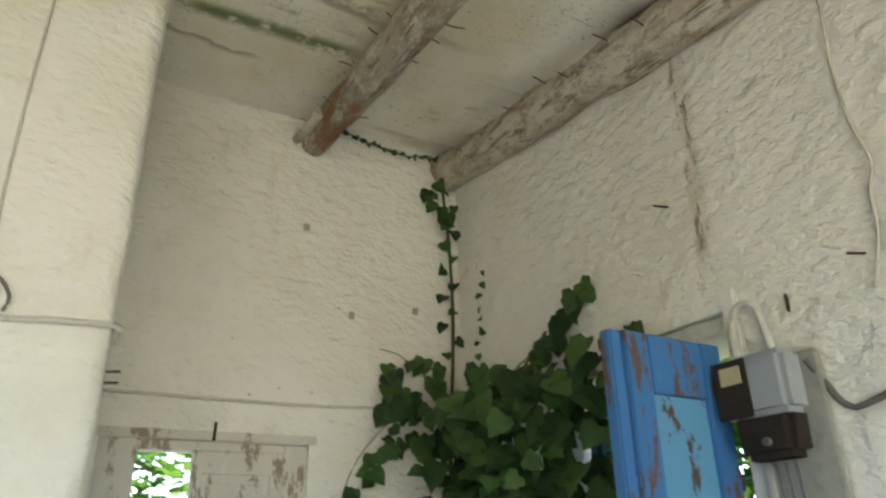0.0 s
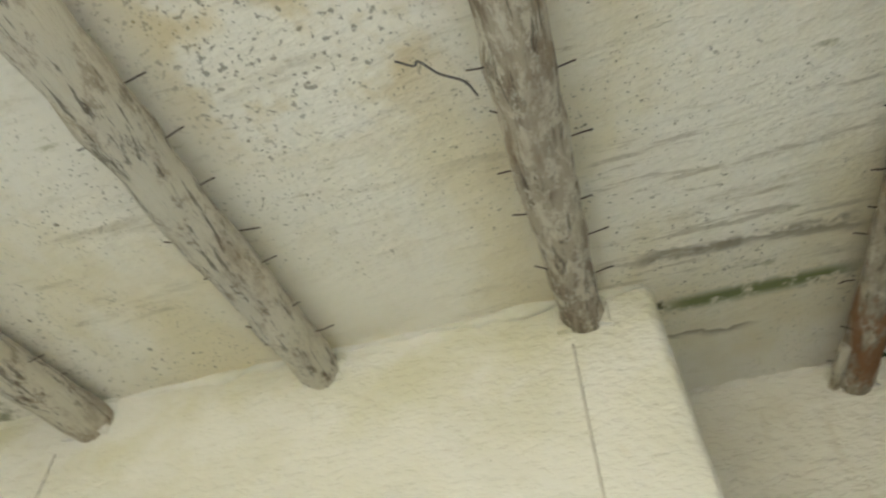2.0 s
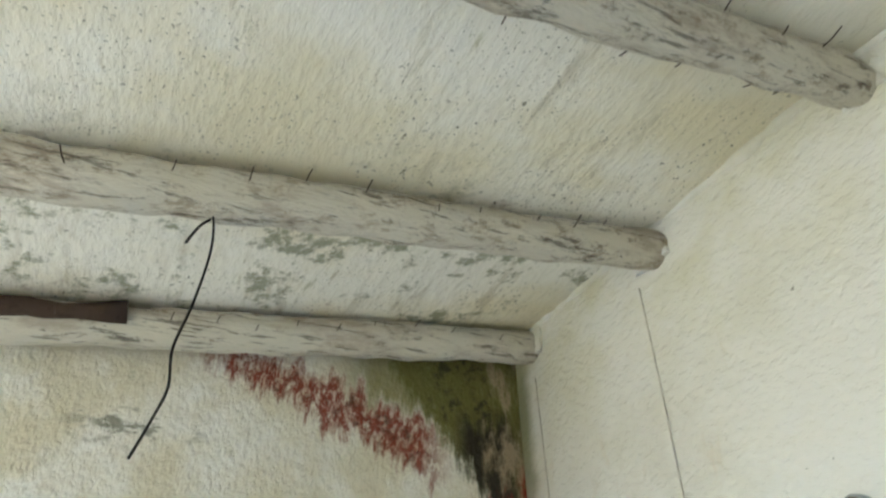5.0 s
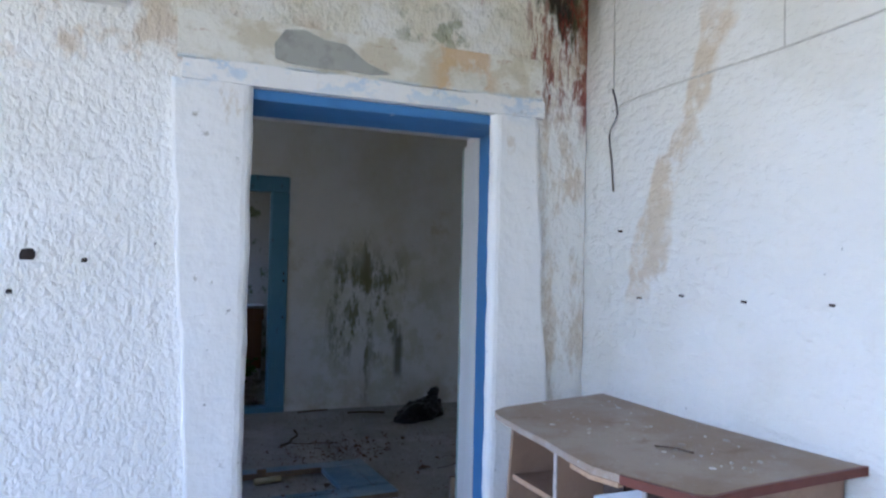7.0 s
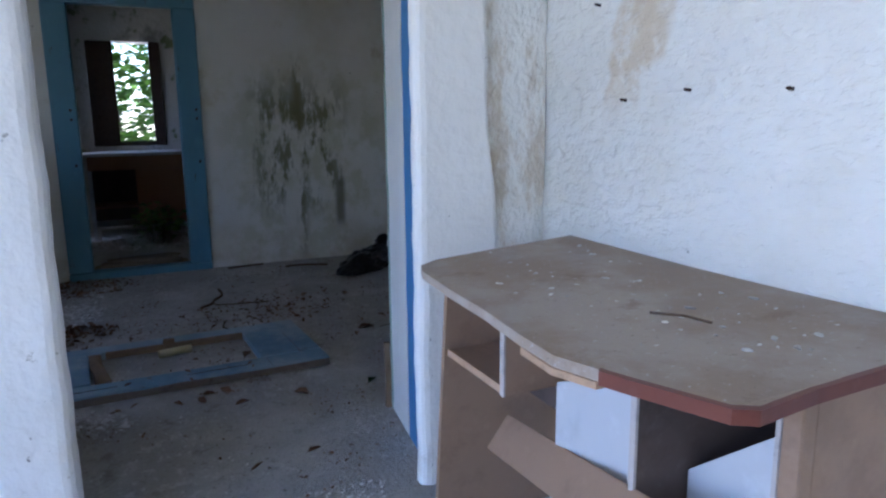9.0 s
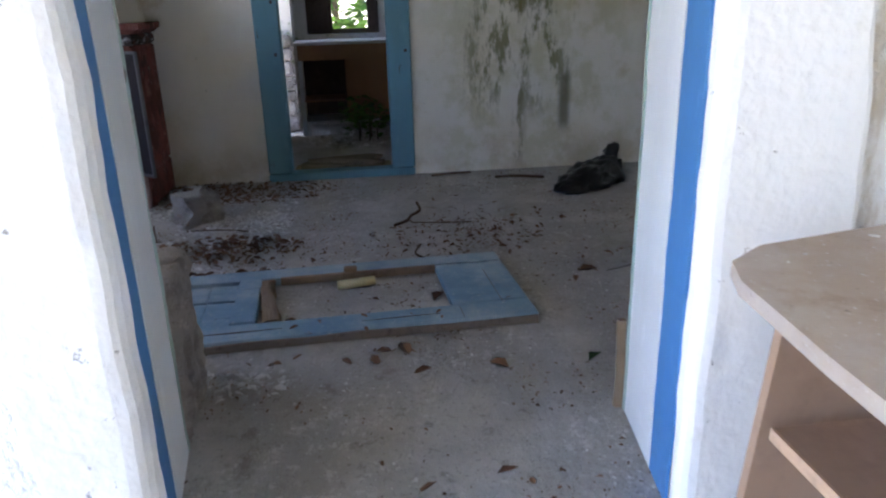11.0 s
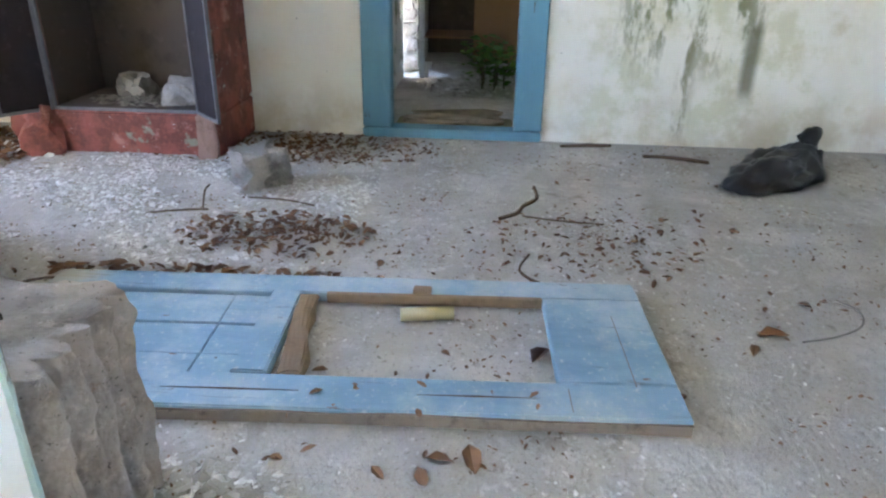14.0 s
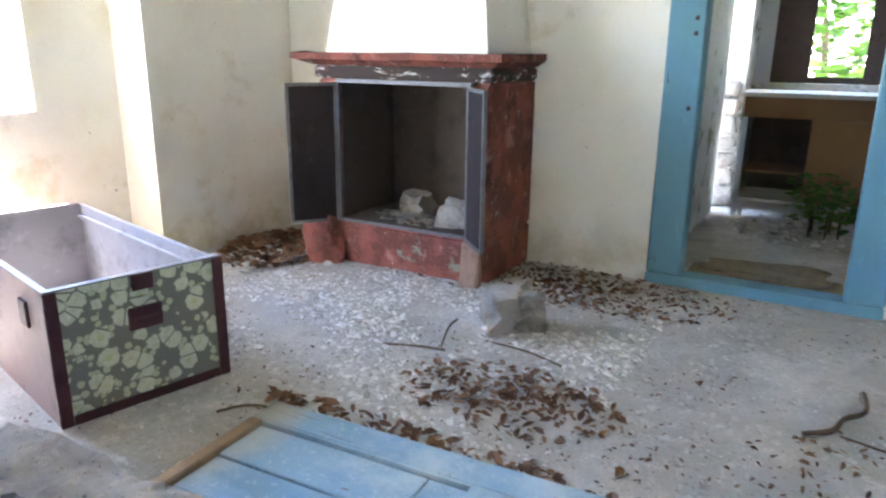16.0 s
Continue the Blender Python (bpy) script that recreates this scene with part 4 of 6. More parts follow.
part("panel", boxes((0.216, WY - 0.018, 1.001, 0.499, WY - 0.005, 1.929)), M_WHITEWOOD, sh)
part("moulding", boxes((0.235, WY - 0.024, 1.89, 0.48, WY - 0.0185, 1.905), (0.235, WY - 0.024, 1.03, 0.25, WY - 0.0185, 1.89), (0.465, WY - 0.024, 1.03, 0.48, WY - 0.0185, 1.89)), M_WHITEWOOD, sh)
part("cover_board", boxes((-0.25 + 0.002, REC_Y - 0.012, 2.062, 0.69, REC_Y + 0.006, 2.10), bevel=0.004, rough=0.006), M_WHITEWOOD, win, "crooked grey board over the window")
part("nail", tube([(0.24, REC_Y - 0.01, 2.06), (0.235, REC_Y - 0.05, 2.13)], 0.006, 6), M_NAIL, win)

# ---- electric meter and cables on the porch walls ----
mtr = thing("electric_meter", "grey electric meter box with a burnt lower half", "electric meter", None, None, pose(E_X - 0.002, 1.585, 1.84))
part("back_board", boxes((-0.022, -0.15, -0.5, 0, 0.06, 0.27), bevel=0.004), M_GREY, mtr, "pale mossy wooden back board")
part("casing", boxes((-0.12, -0.11, 0.10, -0.023, 0.118, 0.275), bevel=0.018), M_METER, mtr)
part("window_frame", boxes((-0.128, 0.0, 0.10, -0.119, 0.116, 0.265), bevel=0.004), M_BURNT_SHADE, mtr)
part("dial", boxes((-0.131, 0.018, 0.195, -0.1285, 0.088, 0.245)), M_CARD, mtr, "yellowed counter window")
part("terminal_cover", fine(boxes((-0.112, -0.095, -0.01, -0.024, 0.085, 0.115), bevel=0.02, rough=0.012, seed=4), 1), M_BURNT_SHADE, mtr, "melted burnt terminal block")
part("screw", tube([(-0.1, -0.02, 0.03), (-0.125, -0.02, 0.03)], 0.012, 8), M_STEEL, mtr)
for k, y in enumerate((-0.05, -0.02, 0.01)):
    part("lead", tube(smooth_line([(-0.06, y, -0.02), (-0.08, y - 0.02, -0.15), (-0.05, y + 0.02, -0.3), (-0.03, y, -0.48)]), 0.005, 6), M_WIRE, mtr)
part("conduit", tube(smooth_line([(-0.02, 0.10, 0.26), (-0.025, 0.10, 0.37), (-0.03, 0.06, 0.445), (-0.03, 0.0, 0.42), (-0.03, -0.03, 0.26)]), 0.0115, 8), M_PIPE, mtr)
part("conduit", tube([(-0.025, 0.065, -0.8), (-0.025, 0.065, -0.02)], 0.015, 8), M_PIPE, mtr)


def cable(points, radius, material, label, name="cable"):
    return thing(name, label, "cable", tube(smooth_line(points, 5), radius, 6, 1, 0.15), material)


e = E_X - 0.008
cable([(e - 0.03, 1.46, 2.08), (e, 1.44, 2.02), (e, 1.39, 1.945), (e, 1.3, 1.95), (e, 0.9, 2.06)], 0.009, M_WIRE, "grey cable leaving the meter along the wall")
cable([(e, 1.19, 3.3), (e, 1.18, 3.1), (e, 1.195, 2.9), (e, 1.19, 2.69), (e, 1.165, 2.56), (e, 1.19, 2.47), (e, 1.2, 2.35), (e, 1.245, 2.22)], 0.0042, M_WIREWHITE, "thin painted cable hanging down the east wall")
cable([(e, 1.51, 3.23), (e, 1.42, 3.245), (e, 1.3, 3.26), (e, 1.1, 3.28)], 0.004, M_WIREWHITE, "thin wire along the east wall")
cable([(PIL_X + 0.02, REC_Y - 0.008, 2.24), (0.2, REC_Y - 0.008, 2.235), (0.6, REC_Y - 0.008, 2.235), (1.0, REC_Y - 0.008, 2.25), (1.42, REC_Y - 0.008, 2.27)], 0.008, M_WIREWHITE, "twisted cable strung across the recess")
cable([(-0.9, N_Y - 0.012, 2.235), (-0.55, N_Y - 0.012, 2.22), (-0.4, N_Y - 0.012, 2.23), (PIL_X + 0.005, N_Y - 0.012, 2.232), (PIL_X + 0.012, N_Y + 0.06, 2.2)], 0.009, M_WIREWHITE, "old cable bent round the wall corner")
cable([(-0.535, N_Y - 0.01, 2.24), (-0.525, N_Y - 0.02, 2.28), (-0.56, N_Y - 0.02, 2.33), (-0.62, N_Y - 0.01, 2.34)], 0.006, M_WIRE, "loose cable end curling off the wall")
cable([(-0.596, N_Y - 0.006, 3.37), (-0.6, N_Y - 0.006, 3.0), (-0.6, N_Y - 0.006, 2.6), (-0.585, N_Y - 0.01, 2.36)], 0.0045, M_WIREWHITE, "painted-over cable running down the porch wall")
cable([(-2.85, N_Y - 0.006, 3.36), (-2.842, N_Y - 0.006, 2.9), (-2.842, N_Y - 0.006, 2.5), (-2.843, N_Y - 0.004, 2.17)], 0.0028, M_WIREWHITE, "thin painted wire down the porch wall")
cable([(-3.77, N_Y - 0.008, 2.14), (-3.6, N_Y - 0.008, 2.165), (-3.2, N_Y - 0.008, 2.168), (-2.85, N_Y - 0.008, 2.165), (-2.5, N_Y - 0.008, 2.175), (-2.16, N_Y - 0.008, 2.185), (-0.9, N_Y - 0.012, 2.235)], 0.0032, M_WIREWHITE, "painted wire running along the porch wall")
cable([(-3.79, N_Y - 0.004, 3.3), (-3.775, N_Y - 0.004, 2.7), (-3.77, N_Y - 0.004, 2.245)], 0.003, M_WIREWHITE, "thin painted wire in the wall corner")
cable([(-3.77, N_Y - 0.008, 2.24), (-3.73, N_Y - 0.012, 2.12), (-3.785, N_Y - 0.012, 2.04), (-3.765, N_Y - 0.012, 1.9), (-3.75, N_Y - 0.012, 1.78)], 0.004, M_WIRE, "bent grey wire hanging in the wall corner")
jb = thing("junction_box", "round grey junction box on the porch wall", "junction box", None, None, pose(-2.13, N_Y - 0.001, 2.2))
part("housing", tube([(0, 0, 0), (0, -0.04, 0)], 0.045, 16), M_METER, jb)
part("cap", tube([(0, -0.0405, 0), (0, -0.05, 0)], 0.036, 16), M_WIRE, jb)
zb = ceil_z(0.53) - 0.2
cable([(-2.735, 0.53, zb + 0.02), (-2.725, 0.545, zb - 0.06), (-2.735, 0.55, zb - 0.16), (-2.74, 0.53, zb - 0.34), (-2.735, 0.50, zb - 0.5), (-2.73, 0.51, zb - 0.62), (-2.735, 0.485, zb - 0.72), (-2.735, 0.45, zb - 0.83)], 0.0045, M_BLACK, "black taped lamp wire hanging from the log", "hanging_wire")
cable([(-2.735, 0.53, zb - 0.02), (-2.73, 0.50, zb - 0.06), (-2.735, 0.47, zb - 0.13)], 0.005, M_BLACK, "short stripped wire end on the log", "hanging_wire")
zb3 = ceil_z(0.33) - 0.2
cable([(-1.63, 0.33, zb3), (-1.63, 0.335, zb3 - 0.12), (-1.62, 0.34, zb3 - 0.26)], 0.007, M_BLACK, "black taped wire hanging from the log", "hanging_wire")
cable([(-0.68, 1.36, ceil_z(1.36) - 0.01), (-0.70, 1.28, ceil_z(1.28) - 0.05), (-0.76, 1.24, ceil_z(1.24) - 0.04), (-0.80, 1.18, ceil_z(1.18) - 0.05), (-0.82, 1.20, ceil_z(1.2) - 0.03), (-0.86, 1.165, ceil_z(1.16) - 0.04)], 0.0038, M_WIRE, "kinked wire stub under the ceiling", "hanging_wire")


def wall_nail(p, way, length=0.05, r=0.004):
    a = Vector(p)
    thing("wall_nail", "rusty nail in the stucco wall", "nail", tube([a - Vector(way) * 0.02, a + Vector(way) * length], r, 5), M_NAIL, None, "nails in the walls")


for x, z in ((-3.565, 1.316), (-3.31, 1.337), (-3.0, 1.33), (-2.66, 1.338), (-3.7, 1.6), (-0.75, 1.95)):
    wall_nail((x, N_Y, z), (0.2, -1, 0.1), 0.02, 0.0045)
wall_nail((E_X, 1.50, 2.28), (-0.6, -0.4, -0.7), 0.09, 0.006)
wall_nail((E_X, 1.88, 2.74), (-0.8, 0.6, 0.2), 0.05)
wall_nail((E_X, 1.25, 2.32), (-0.9, 0.4, 0.0), 0.05)
wall_nail((PIL_X, 2.75, 2.13), (1, 0, 0.1), 0.05)
wall_nail((PIL_X, 2.72, 2.16), (1, 0, 0.1), 0.05)
for x, z in ((0.585, 3.13), (0.84, 2.7), (1.19, 2.77)):
    thing("plaster_pit", "grey chip knocked out of the stucco", "plaster chip", lump(0.018, 0.006, 0.028, x * 9, 0.9, True, 3), M_GREY, pose(x, REC_Y, z - 0.025), "chips in the stucco")
# small near-black lumps on the stucco imitate the shade inside drilled holes
for y, z, s in ((0.15, 1.419, 0.03), (0.33, 1.415, 0.012), (0.1, 1.3, 0.012), (0.02, 2.0, 0.012)):
    thing("hole_shade", "dark lump painted as the shade in a drilled hole", "wall hole", lump(0.004, s, s, z * 7, 0.4, True, 2), M_BURNT_SHADE, pose(W_X - 0.03, y, z), "holes in the stucco")
# ---- desk ----
desk = thing("desk", "dusty brown laminate corner desk with broken fronts", "desk")
DZ = 0.86
outline = [(-3.61, 1.815), (-3.68, 1.84), (-3.735, 1.915), (-3.82, 2.448), (-2.545, 2.448), (-2.555, 2.25), (-2.565, 2.02), (-2.558, 1.895), (-2.578, 1.866), (-2.72, 1.808), (-2.88, 1.757), (-3.02, 1.765), (-3.2, 1.785), (-3.4, 1.795)]


def warped(bm):
    """The damp has lifted the far corner of the desktop."""
    for v in bm.verts:
        u = max(0.0, min(1.0, (v.co.x + 3.3) / 0.75)) ** 1.6
        w = max(0.0, min(1.0, (v.co.y - 1.9) / 0.55))
        v.co.z += 0.034 * u * w + 0.016 * w * (1 - u)
    return bm


def rounded(line, n=4):
    """Points along a closed outline, more of them on its long sides."""
    out = []
    for (xa, ya), (xb, yb) in zip(line, line[1:] + line[:1]):
        k = max(1, int(math.hypot(xb - xa, yb - ya) / 0.08))
        out += [(xa + (xb - xa) * i / k, ya + (yb - ya) * i / k) for i in range(k)]
    return out


part("top", warped(prism(rounded(outline), DZ - 0.022, DZ)), M_DESKTOP, desk, "brown desktop under dust and plaster crumbs")
edge = [(-2.538, 2.44), (-2.548, 2.25), (-2.557, 2.02), (-2.55, 1.892), (-2.572, 1.858), (-2.72, 1.80), (-2.78, 1.779)]
bm = bmesh.new()
cols = [[bm.verts.new((x + dx, y + dy, z)) for z, dx, dy in ((DZ - 0.024, 0, 0), (DZ + 0.001, 0, 0), (DZ + 0.001, -0.012, 0.012))] for x, y in edge]
for a, b in zip(cols, cols[1:]):
    bm.faces.new((a[0], b[0], b[1], a[1]))
    bm.faces.new((a[1], b[1], b[2], a[2]))
part("edge_band", warped(bm), M_CHERRY, desk, "cherry red edge band, partly torn")
part("chipped_edge", prism([(-3.0, 1.761), (-2.88, 1.752), (-2.79, 1.782), (-2.79, 1.80), (-3.0, 1.785)], DZ - 0.036, DZ - 0.0225), M_CHIP, desk, "bare pale chipboard edge")
bm = boxes((-3.635, 1.895, 0.0, -3.617, 2.42, DZ - 0.024))
for v in bm.verts:
    if v.co.z < 0.1:
        v.co.x -= 0.10
part("side_panel", bm, M_LAMINATE, desk)
part("side_panel", boxes((-2.622, 2.09, 0.0, -2.604, 2.43, DZ - 0.004)), M_LAMINATE, desk)
part("front_post", boxes((-2.642, 2.055, 0.0, -2.602, 2.088, DZ - 0.022), bevel=0.002), M_LAMINATE, desk)
part("post_edge", boxes((-2.652, 2.053, 0.0, -2.6425, 2.075, DZ - 0.022)), M_PALEEDGE, desk, "pale vertical edge strip")
part("cubby_shelf", boxes((-3.616, 1.897, 0.604, -3.312, 2.09, 0.622)), M_LAMINATE, desk)
part("shelf_edge", boxes((-3.616, 1.892, 0.603, -3.312, 1.8965, 0.623)), M_CHIP, desk, "bare pale shelf edge")
part("cubby_side", boxes((-3.31, 1.897, 0.60, -3.294, 2.09, DZ - 0.024)), M_LAMINATE, desk)
part("cubby_edge", boxes((-3.311, 1.891, 0.598, -3.293, 1.8965, DZ - 0.024)), M_PALEEDGE, desk)
# inner panels wear the darkened laminate, so the shade under the top is painted
part("modesty_panel", boxes((-3.615, 2.38, 0.40, -2.625, 2.396, DZ - 0.024)), M_LAMINATE_SHADE, desk)
part("cubby_back", boxes((-3.615, 2.092, 0.50, -3.18, 2.104, DZ - 0.024)), M_LAMINATE_SHADE, desk)
bm = boxes((-3.19, 1.975, 0.38, -2.88, 1.987, 0.725), bevel=0.002)
for v in bm.verts:
    if v.co.z > 0.6:
        v.co.z += (v.co.x + 3.02) * 0.38
part("drawer_side", bm, M_WHITEBOARD, desk, "white melamine drawer side")
part("divider", boxes((-2.87, 1.935, 0.44, -2.856, 2.377, DZ - 0.024)), M_LAMINATE_SHADE, desk)
part("divider_edge", boxes((-2.871, 1.928, 0.44, -2.855, 1.9345, DZ - 0.024)), M_PALEEDGE, desk, "pale worn edge strip")
bm = boxes((-2.852, 2.062, 0.28, -2.656, 2.074, 0.66), bevel=0.002)
for v in bm.verts:
    v.co.z += (v.co.x + 2.754) * 0.8
part("loose_panel", bm, M_WHITEBOARD, desk, "white panel fallen askew inside the desk")
bm = boxes((-0.47, -0.055, -0.008, 0.47, 0.055, 0.008), bevel=0.003)
bm.transform(pose(-3.04, 1.93, 0.487, 52, 0, 0))
bm.transform(Matrix.Translation((-3.04, 1.93, 0.487)) @ Euler((0, radians(-11), radians(-8))).to_matrix().to_4x4() @ Matrix.Translation((3.04, -1.93, -0.487)))
part("fallen_drawer_front", bm, M_LAMINATE, desk, "brown drawer front hanging at a slant")
rnd = random.Random(11)
for i in range(120):
    x, y = rnd.uniform(-3.7, -2.64), rnd.uniform(1.88, 2.4)
    if i % 3 == 0:
        x, y = -3.15 + rnd.gauss(0, 0.22), 2.1 + rnd.gauss(0, 0.08)
    s = rnd.choice((0.002, 0.0025, 0.003, 0.0035, 0.0045, 0.007))
    thing("plaster_crumb", "white plaster crumb on the dusty desktop", "plaster crumb", lump(s * rnd.uniform(1.0, 2.2), s, s * 0.7, i, 0.9, True, 1), M_CRUMB, pose(x, y, DZ - 0.001 + 0.034 * max(0.0, min(1.0, (x + 3.3) / 0.75)) ** 1.6 * max(0.0, min(1.0, (y - 1.9) / 0.55)) + 0.016 * max(0.0, min(1.0, (y - 1.9) / 0.55)) * (1 - max(0.0, min(1.0, (x + 3.3) / 0.75)) ** 1.6), 0, 0, rnd.uniform(0, 360)), "crumbs on the desk")
thing("twig", "thin dry twig on the desktop", "twig", tube([(-2.98, 2.06, DZ + 0.014), (-2.92, 2.1, DZ + 0.017), (-2.86, 2.11, DZ + 0.018)], 0.003, 5), M_TWIG)

# ---- fallen door ----
fd = thing("fallen_door", "dusty pale blue panelled door lying on the floor", "door", None, None, pose(-5.215, 0.0, 0.0, 0, 0, 2.6))
T = 0.045
for x0, x1 in ((-0.15, 0.0), (-0.75, -0.63)):
    part("stile", fine(boxes((x0, 0.0, 0.006, x1, 2.0, T), bevel=0.004, rough=0.003), 1), M_DOORBLUE, fd)
part("rail", fine(boxes((-0.628, 1.68, 0.006, -0.152, 2.0, T), bevel=0.004), 1), M_DOORBLUE, fd)
part("rail", fine(boxes((-0.628, 0.78, 0.006, -0.152, 0.88, T + 0.004), bevel=0.005, rough=0.004), 1), M_DOORBLUE, fd)
part("rail", boxes((-0.628, 0.0, 0.006, -0.152, 0.05, T), bevel=0.004), M_BAREWOOD, fd, "bare splintered end rail")
for x0, x1, drop in ((-0.612, -0.43, 0.012), (-0.426, -0.26, 0.017), (-0.257, -0.155, 0.014)):
    for y0, y1 in ((0.052, 0.655), (0.659, 0.776)):
        bm = fine(boxes((x0, y0, 0.006, x1, y1, T - drop), bevel=0.002), 1)
        worn(bm, 0.0025, x0 * 9)
        part("board", bm, M_DOORBLUE, fd)
for y0, y1 in ((0.02, 0.45), (0.62, 0.99), (1.3, 1.62)):
    part("split", prism([(-0.072, y0), (-0.070, (y0 + y1) / 2), (-0.074, y1), (-0.077, (y0 + y1) / 2)], T - 0.001, T + 0.0012), M_ROTWOOD, fd, "dark split in the stile")
for x0, x1, y in ((-0.52, -0.14, 1.885), (-0.12, -0.02, 1.70)):
    part("joint", boxes((x0, y, T - 0.001, x1, y + 0.0025, T + 0.0007)), M_OLDEDGE, fd, "dusty rail joint")
part("bead", boxes((-0.628, 0.052, T - 0.012, -0.618, 0.778, T + 0.002), bevel=0.002), M_DOORBLUE, fd)
bm = fine(boxes((-0.60, 0.885, 0.006, -0.16, 0.955, T - 0.004), bevel=0.006), 3)
worn(bm, 0.022, 3, 16)
for v in bm.verts:
    v.co.y += 0.05 * (v.co.x + 0.38) / 0.44
part("rotten_rail", bm, M_BAREWOOD, fd, "rotten brown inner rail")
part("glazing_bead", boxes((-0.632, 0.96, 0.01, -0.615, 1.678, T + 0.002), bevel=0.003), M_BAREWOOD, fd)
bm = fine(boxes((0.0005, 0.004, 0.004, 0.010, 1.996, 0.036)), 10)
worn(bm, 0.008, 5, 14)
part("bare_edge", bm, M_OLDEDGE, fd, "bare wooden edge of the fallen door")
thing("card_roll", "short yellowed cardboard roll inside the fallen door", "cardboard roll", tube([(-5.80, 1.19, 0.022), (-5.83, 1.36, 0.022)], 0.022, 12), M_CARD)
thing("wood_scrap", "small brown wood scrap on the fallen door", "wood scrap", boxes((-5.93, 1.22, 0.046, -5.89, 1.28, 0.068), bevel=0.004, rough=0.004), M_BAREWOOD)

# ---- fluted block beside the doorway ----
blk = thing("masonry_block", "pale fluted tuff block standing on end", "block", None, None, pose(-4.84, 0.48, 0.0, 0, 0, 4))
outl = []
for i in range(61):
    u = i / 60
    groove = abs(math.sin(u * math.pi * 5)) ** 0.7
    outl.append((0.19 - 0.38 * u, 0.235 + 0.06 * groove))
outl += [(-0.19, 0.22 - 0.47 * i / 14) for i in range(1, 14)]
outl += [(-0.19 + 0.38 * i / 12, -0.25) for i in range(13)]
outl += [(0.19, -0.25 + 0.47 * i / 14) for i in range(1, 14)]


def chipped(x, y, z):
    """Where a point of the block lies once its faces are broken and pitted."""
    p = Vector((x, y, z))
    d = noise.noise_vector(p * 7) * 0.020 + noise.noise_vector(p * 19 + Vector((3, 0, 0))) * 0.011 + noise.noise_vector(p * 45) * 0.005
    k = 1 - 0.05 * max(0.0, (z - 0.46) / 0.04) * (0.6 + noise.noise(p * 9))
    return (x * k + d.x, y * k + d.y, z + (d.z * 0.8 if z > 0.02 else 0))


bm = bmesh.new()
rows = [[bm.verts.new(chipped(x, y, 0.5 * k / 30)) for x, y in outl] for k in range(31)]
n = len(outl)
for a, b in zip(rows, rows[1:]):
    for i in range(n):
        bm.faces.new((a[i], a[(i + 1) % n], b[(i + 1) % n], b[i]))
prev = rows[-1]
for s in (0.85, 0.68, 0.5, 0.3, 0.12):
    ring = [bm.verts.new(chipped(x * s, y * s, 0.499)) for x, y in outl]
    for i in range(n):
        bm.faces.new((prev[i], prev[(i + 1) % n], ring[(i + 1) % n], ring[i]))
    prev = ring
bm.faces.new(prev)
bm.faces.new(rows[0][::-1])
bmesh.ops.recalc_face_normals(bm, faces=bm.faces[:])
part("body", bm, M_BLOCK, blk)
# no cavity is cut: a raised dark plate stands in for its shade
part("slot_plate", prism([(-0.05, -0.01), (-0.036, -0.022), (-0.022, 0.0), (-0.012, 0.03), (-0.018, 0.07), (-0.008, 0.10), (-0.022, 0.125), (-0.038, 0.10), (-0.034, 0.06), (-0.046, 0.03)], 0.49, 0.513), M_SOOT_SHADE, blk, "dark plate painted as the shade of a hole in the block")

# ---- trunk ----
tk = thing("trunk", "open wooden trunk with a pale blossom-print front", "trunk", None, None, pose(-5.525, -0.535, 0.0, 0, 0, 166.5))
TW, TL, TH, TT = 0.585, 1.3, 0.455, 0.018
part("front", boxes((0, 0, 0.0, TW, TT, TH)), M_PRINT, tk, "panel papered with pale green blossoms")
part("side", boxes((0, TT, 0.0, TT, TL, TH)), M_TRUNKSIDE, tk)
part("side", boxes((TW - TT, TT, 0.0, TW, TL, TH - 0.01)), M_TRUNKIN, tk)
part("back", boxes((TT, TL - TT, 0.0, TW - TT, TL, TH)), M_TRUNKSIDE, tk)
for dims in ((TT + 0.0005, TT + 0.001, 0.016, TT + 0.004, TL - TT - 0.001, TH - 0.004), (TT + 0.005, TL - TT - 0.004, 0.016, TW - TT - 0.001, TL - TT - 0.0005, TH - 0.004)):
    part("lining", boxes(dims), M_TRUNKIN, tk, "grey tin lining")
part("bottom", boxes((TT, TT, 0.0, TW - TT, TL - TT, 0.015)), M_TRUNKIN, tk)
for x0 in (-0.004, TW - 0.036):
    part("corner_batten", boxes((x0, -0.008, 0.0, x0 + 0.04, -0.0005, TH), bevel=0.003), M_PLUM, tk)
part("bottom_batten", boxes((0.0375, -0.008, 0.0, TW - 0.0375, -0.0005, 0.035), bevel=0.003), M_PLUM, tk)
hd = part("handle_plate", boxes((0.24, -0.011, 0.265, 0.355, -0.0006, 0.345), bevel=0.004), M_PLUM, tk)
part("pull", boxes((0.255, -0.026, 0.292, 0.34, -0.0115, 0.312), bevel=0.005), M_PLUM, hd)
part("lock_plate", prism([(0.265, -0.006), (0.335, -0.006), (0.335, -0.0005), (0.265, -0.0005)], 0.40, TH), M_PLUM, tk)
part("side_latch", boxes((-0.012, 0.16, 0.30, -0.0005, 0.23, 0.39), bevel=0.003), M_PLUM, tk)
part("rim", boxes((-0.004, -0.008, TH, TW + 0.004, TT, TH + 0.006)), M_TRUNKIN, tk)
part("rim", boxes((-0.004, TT, TH, TT, TL, TH + 0.006)), M_TRUNKIN, tk)
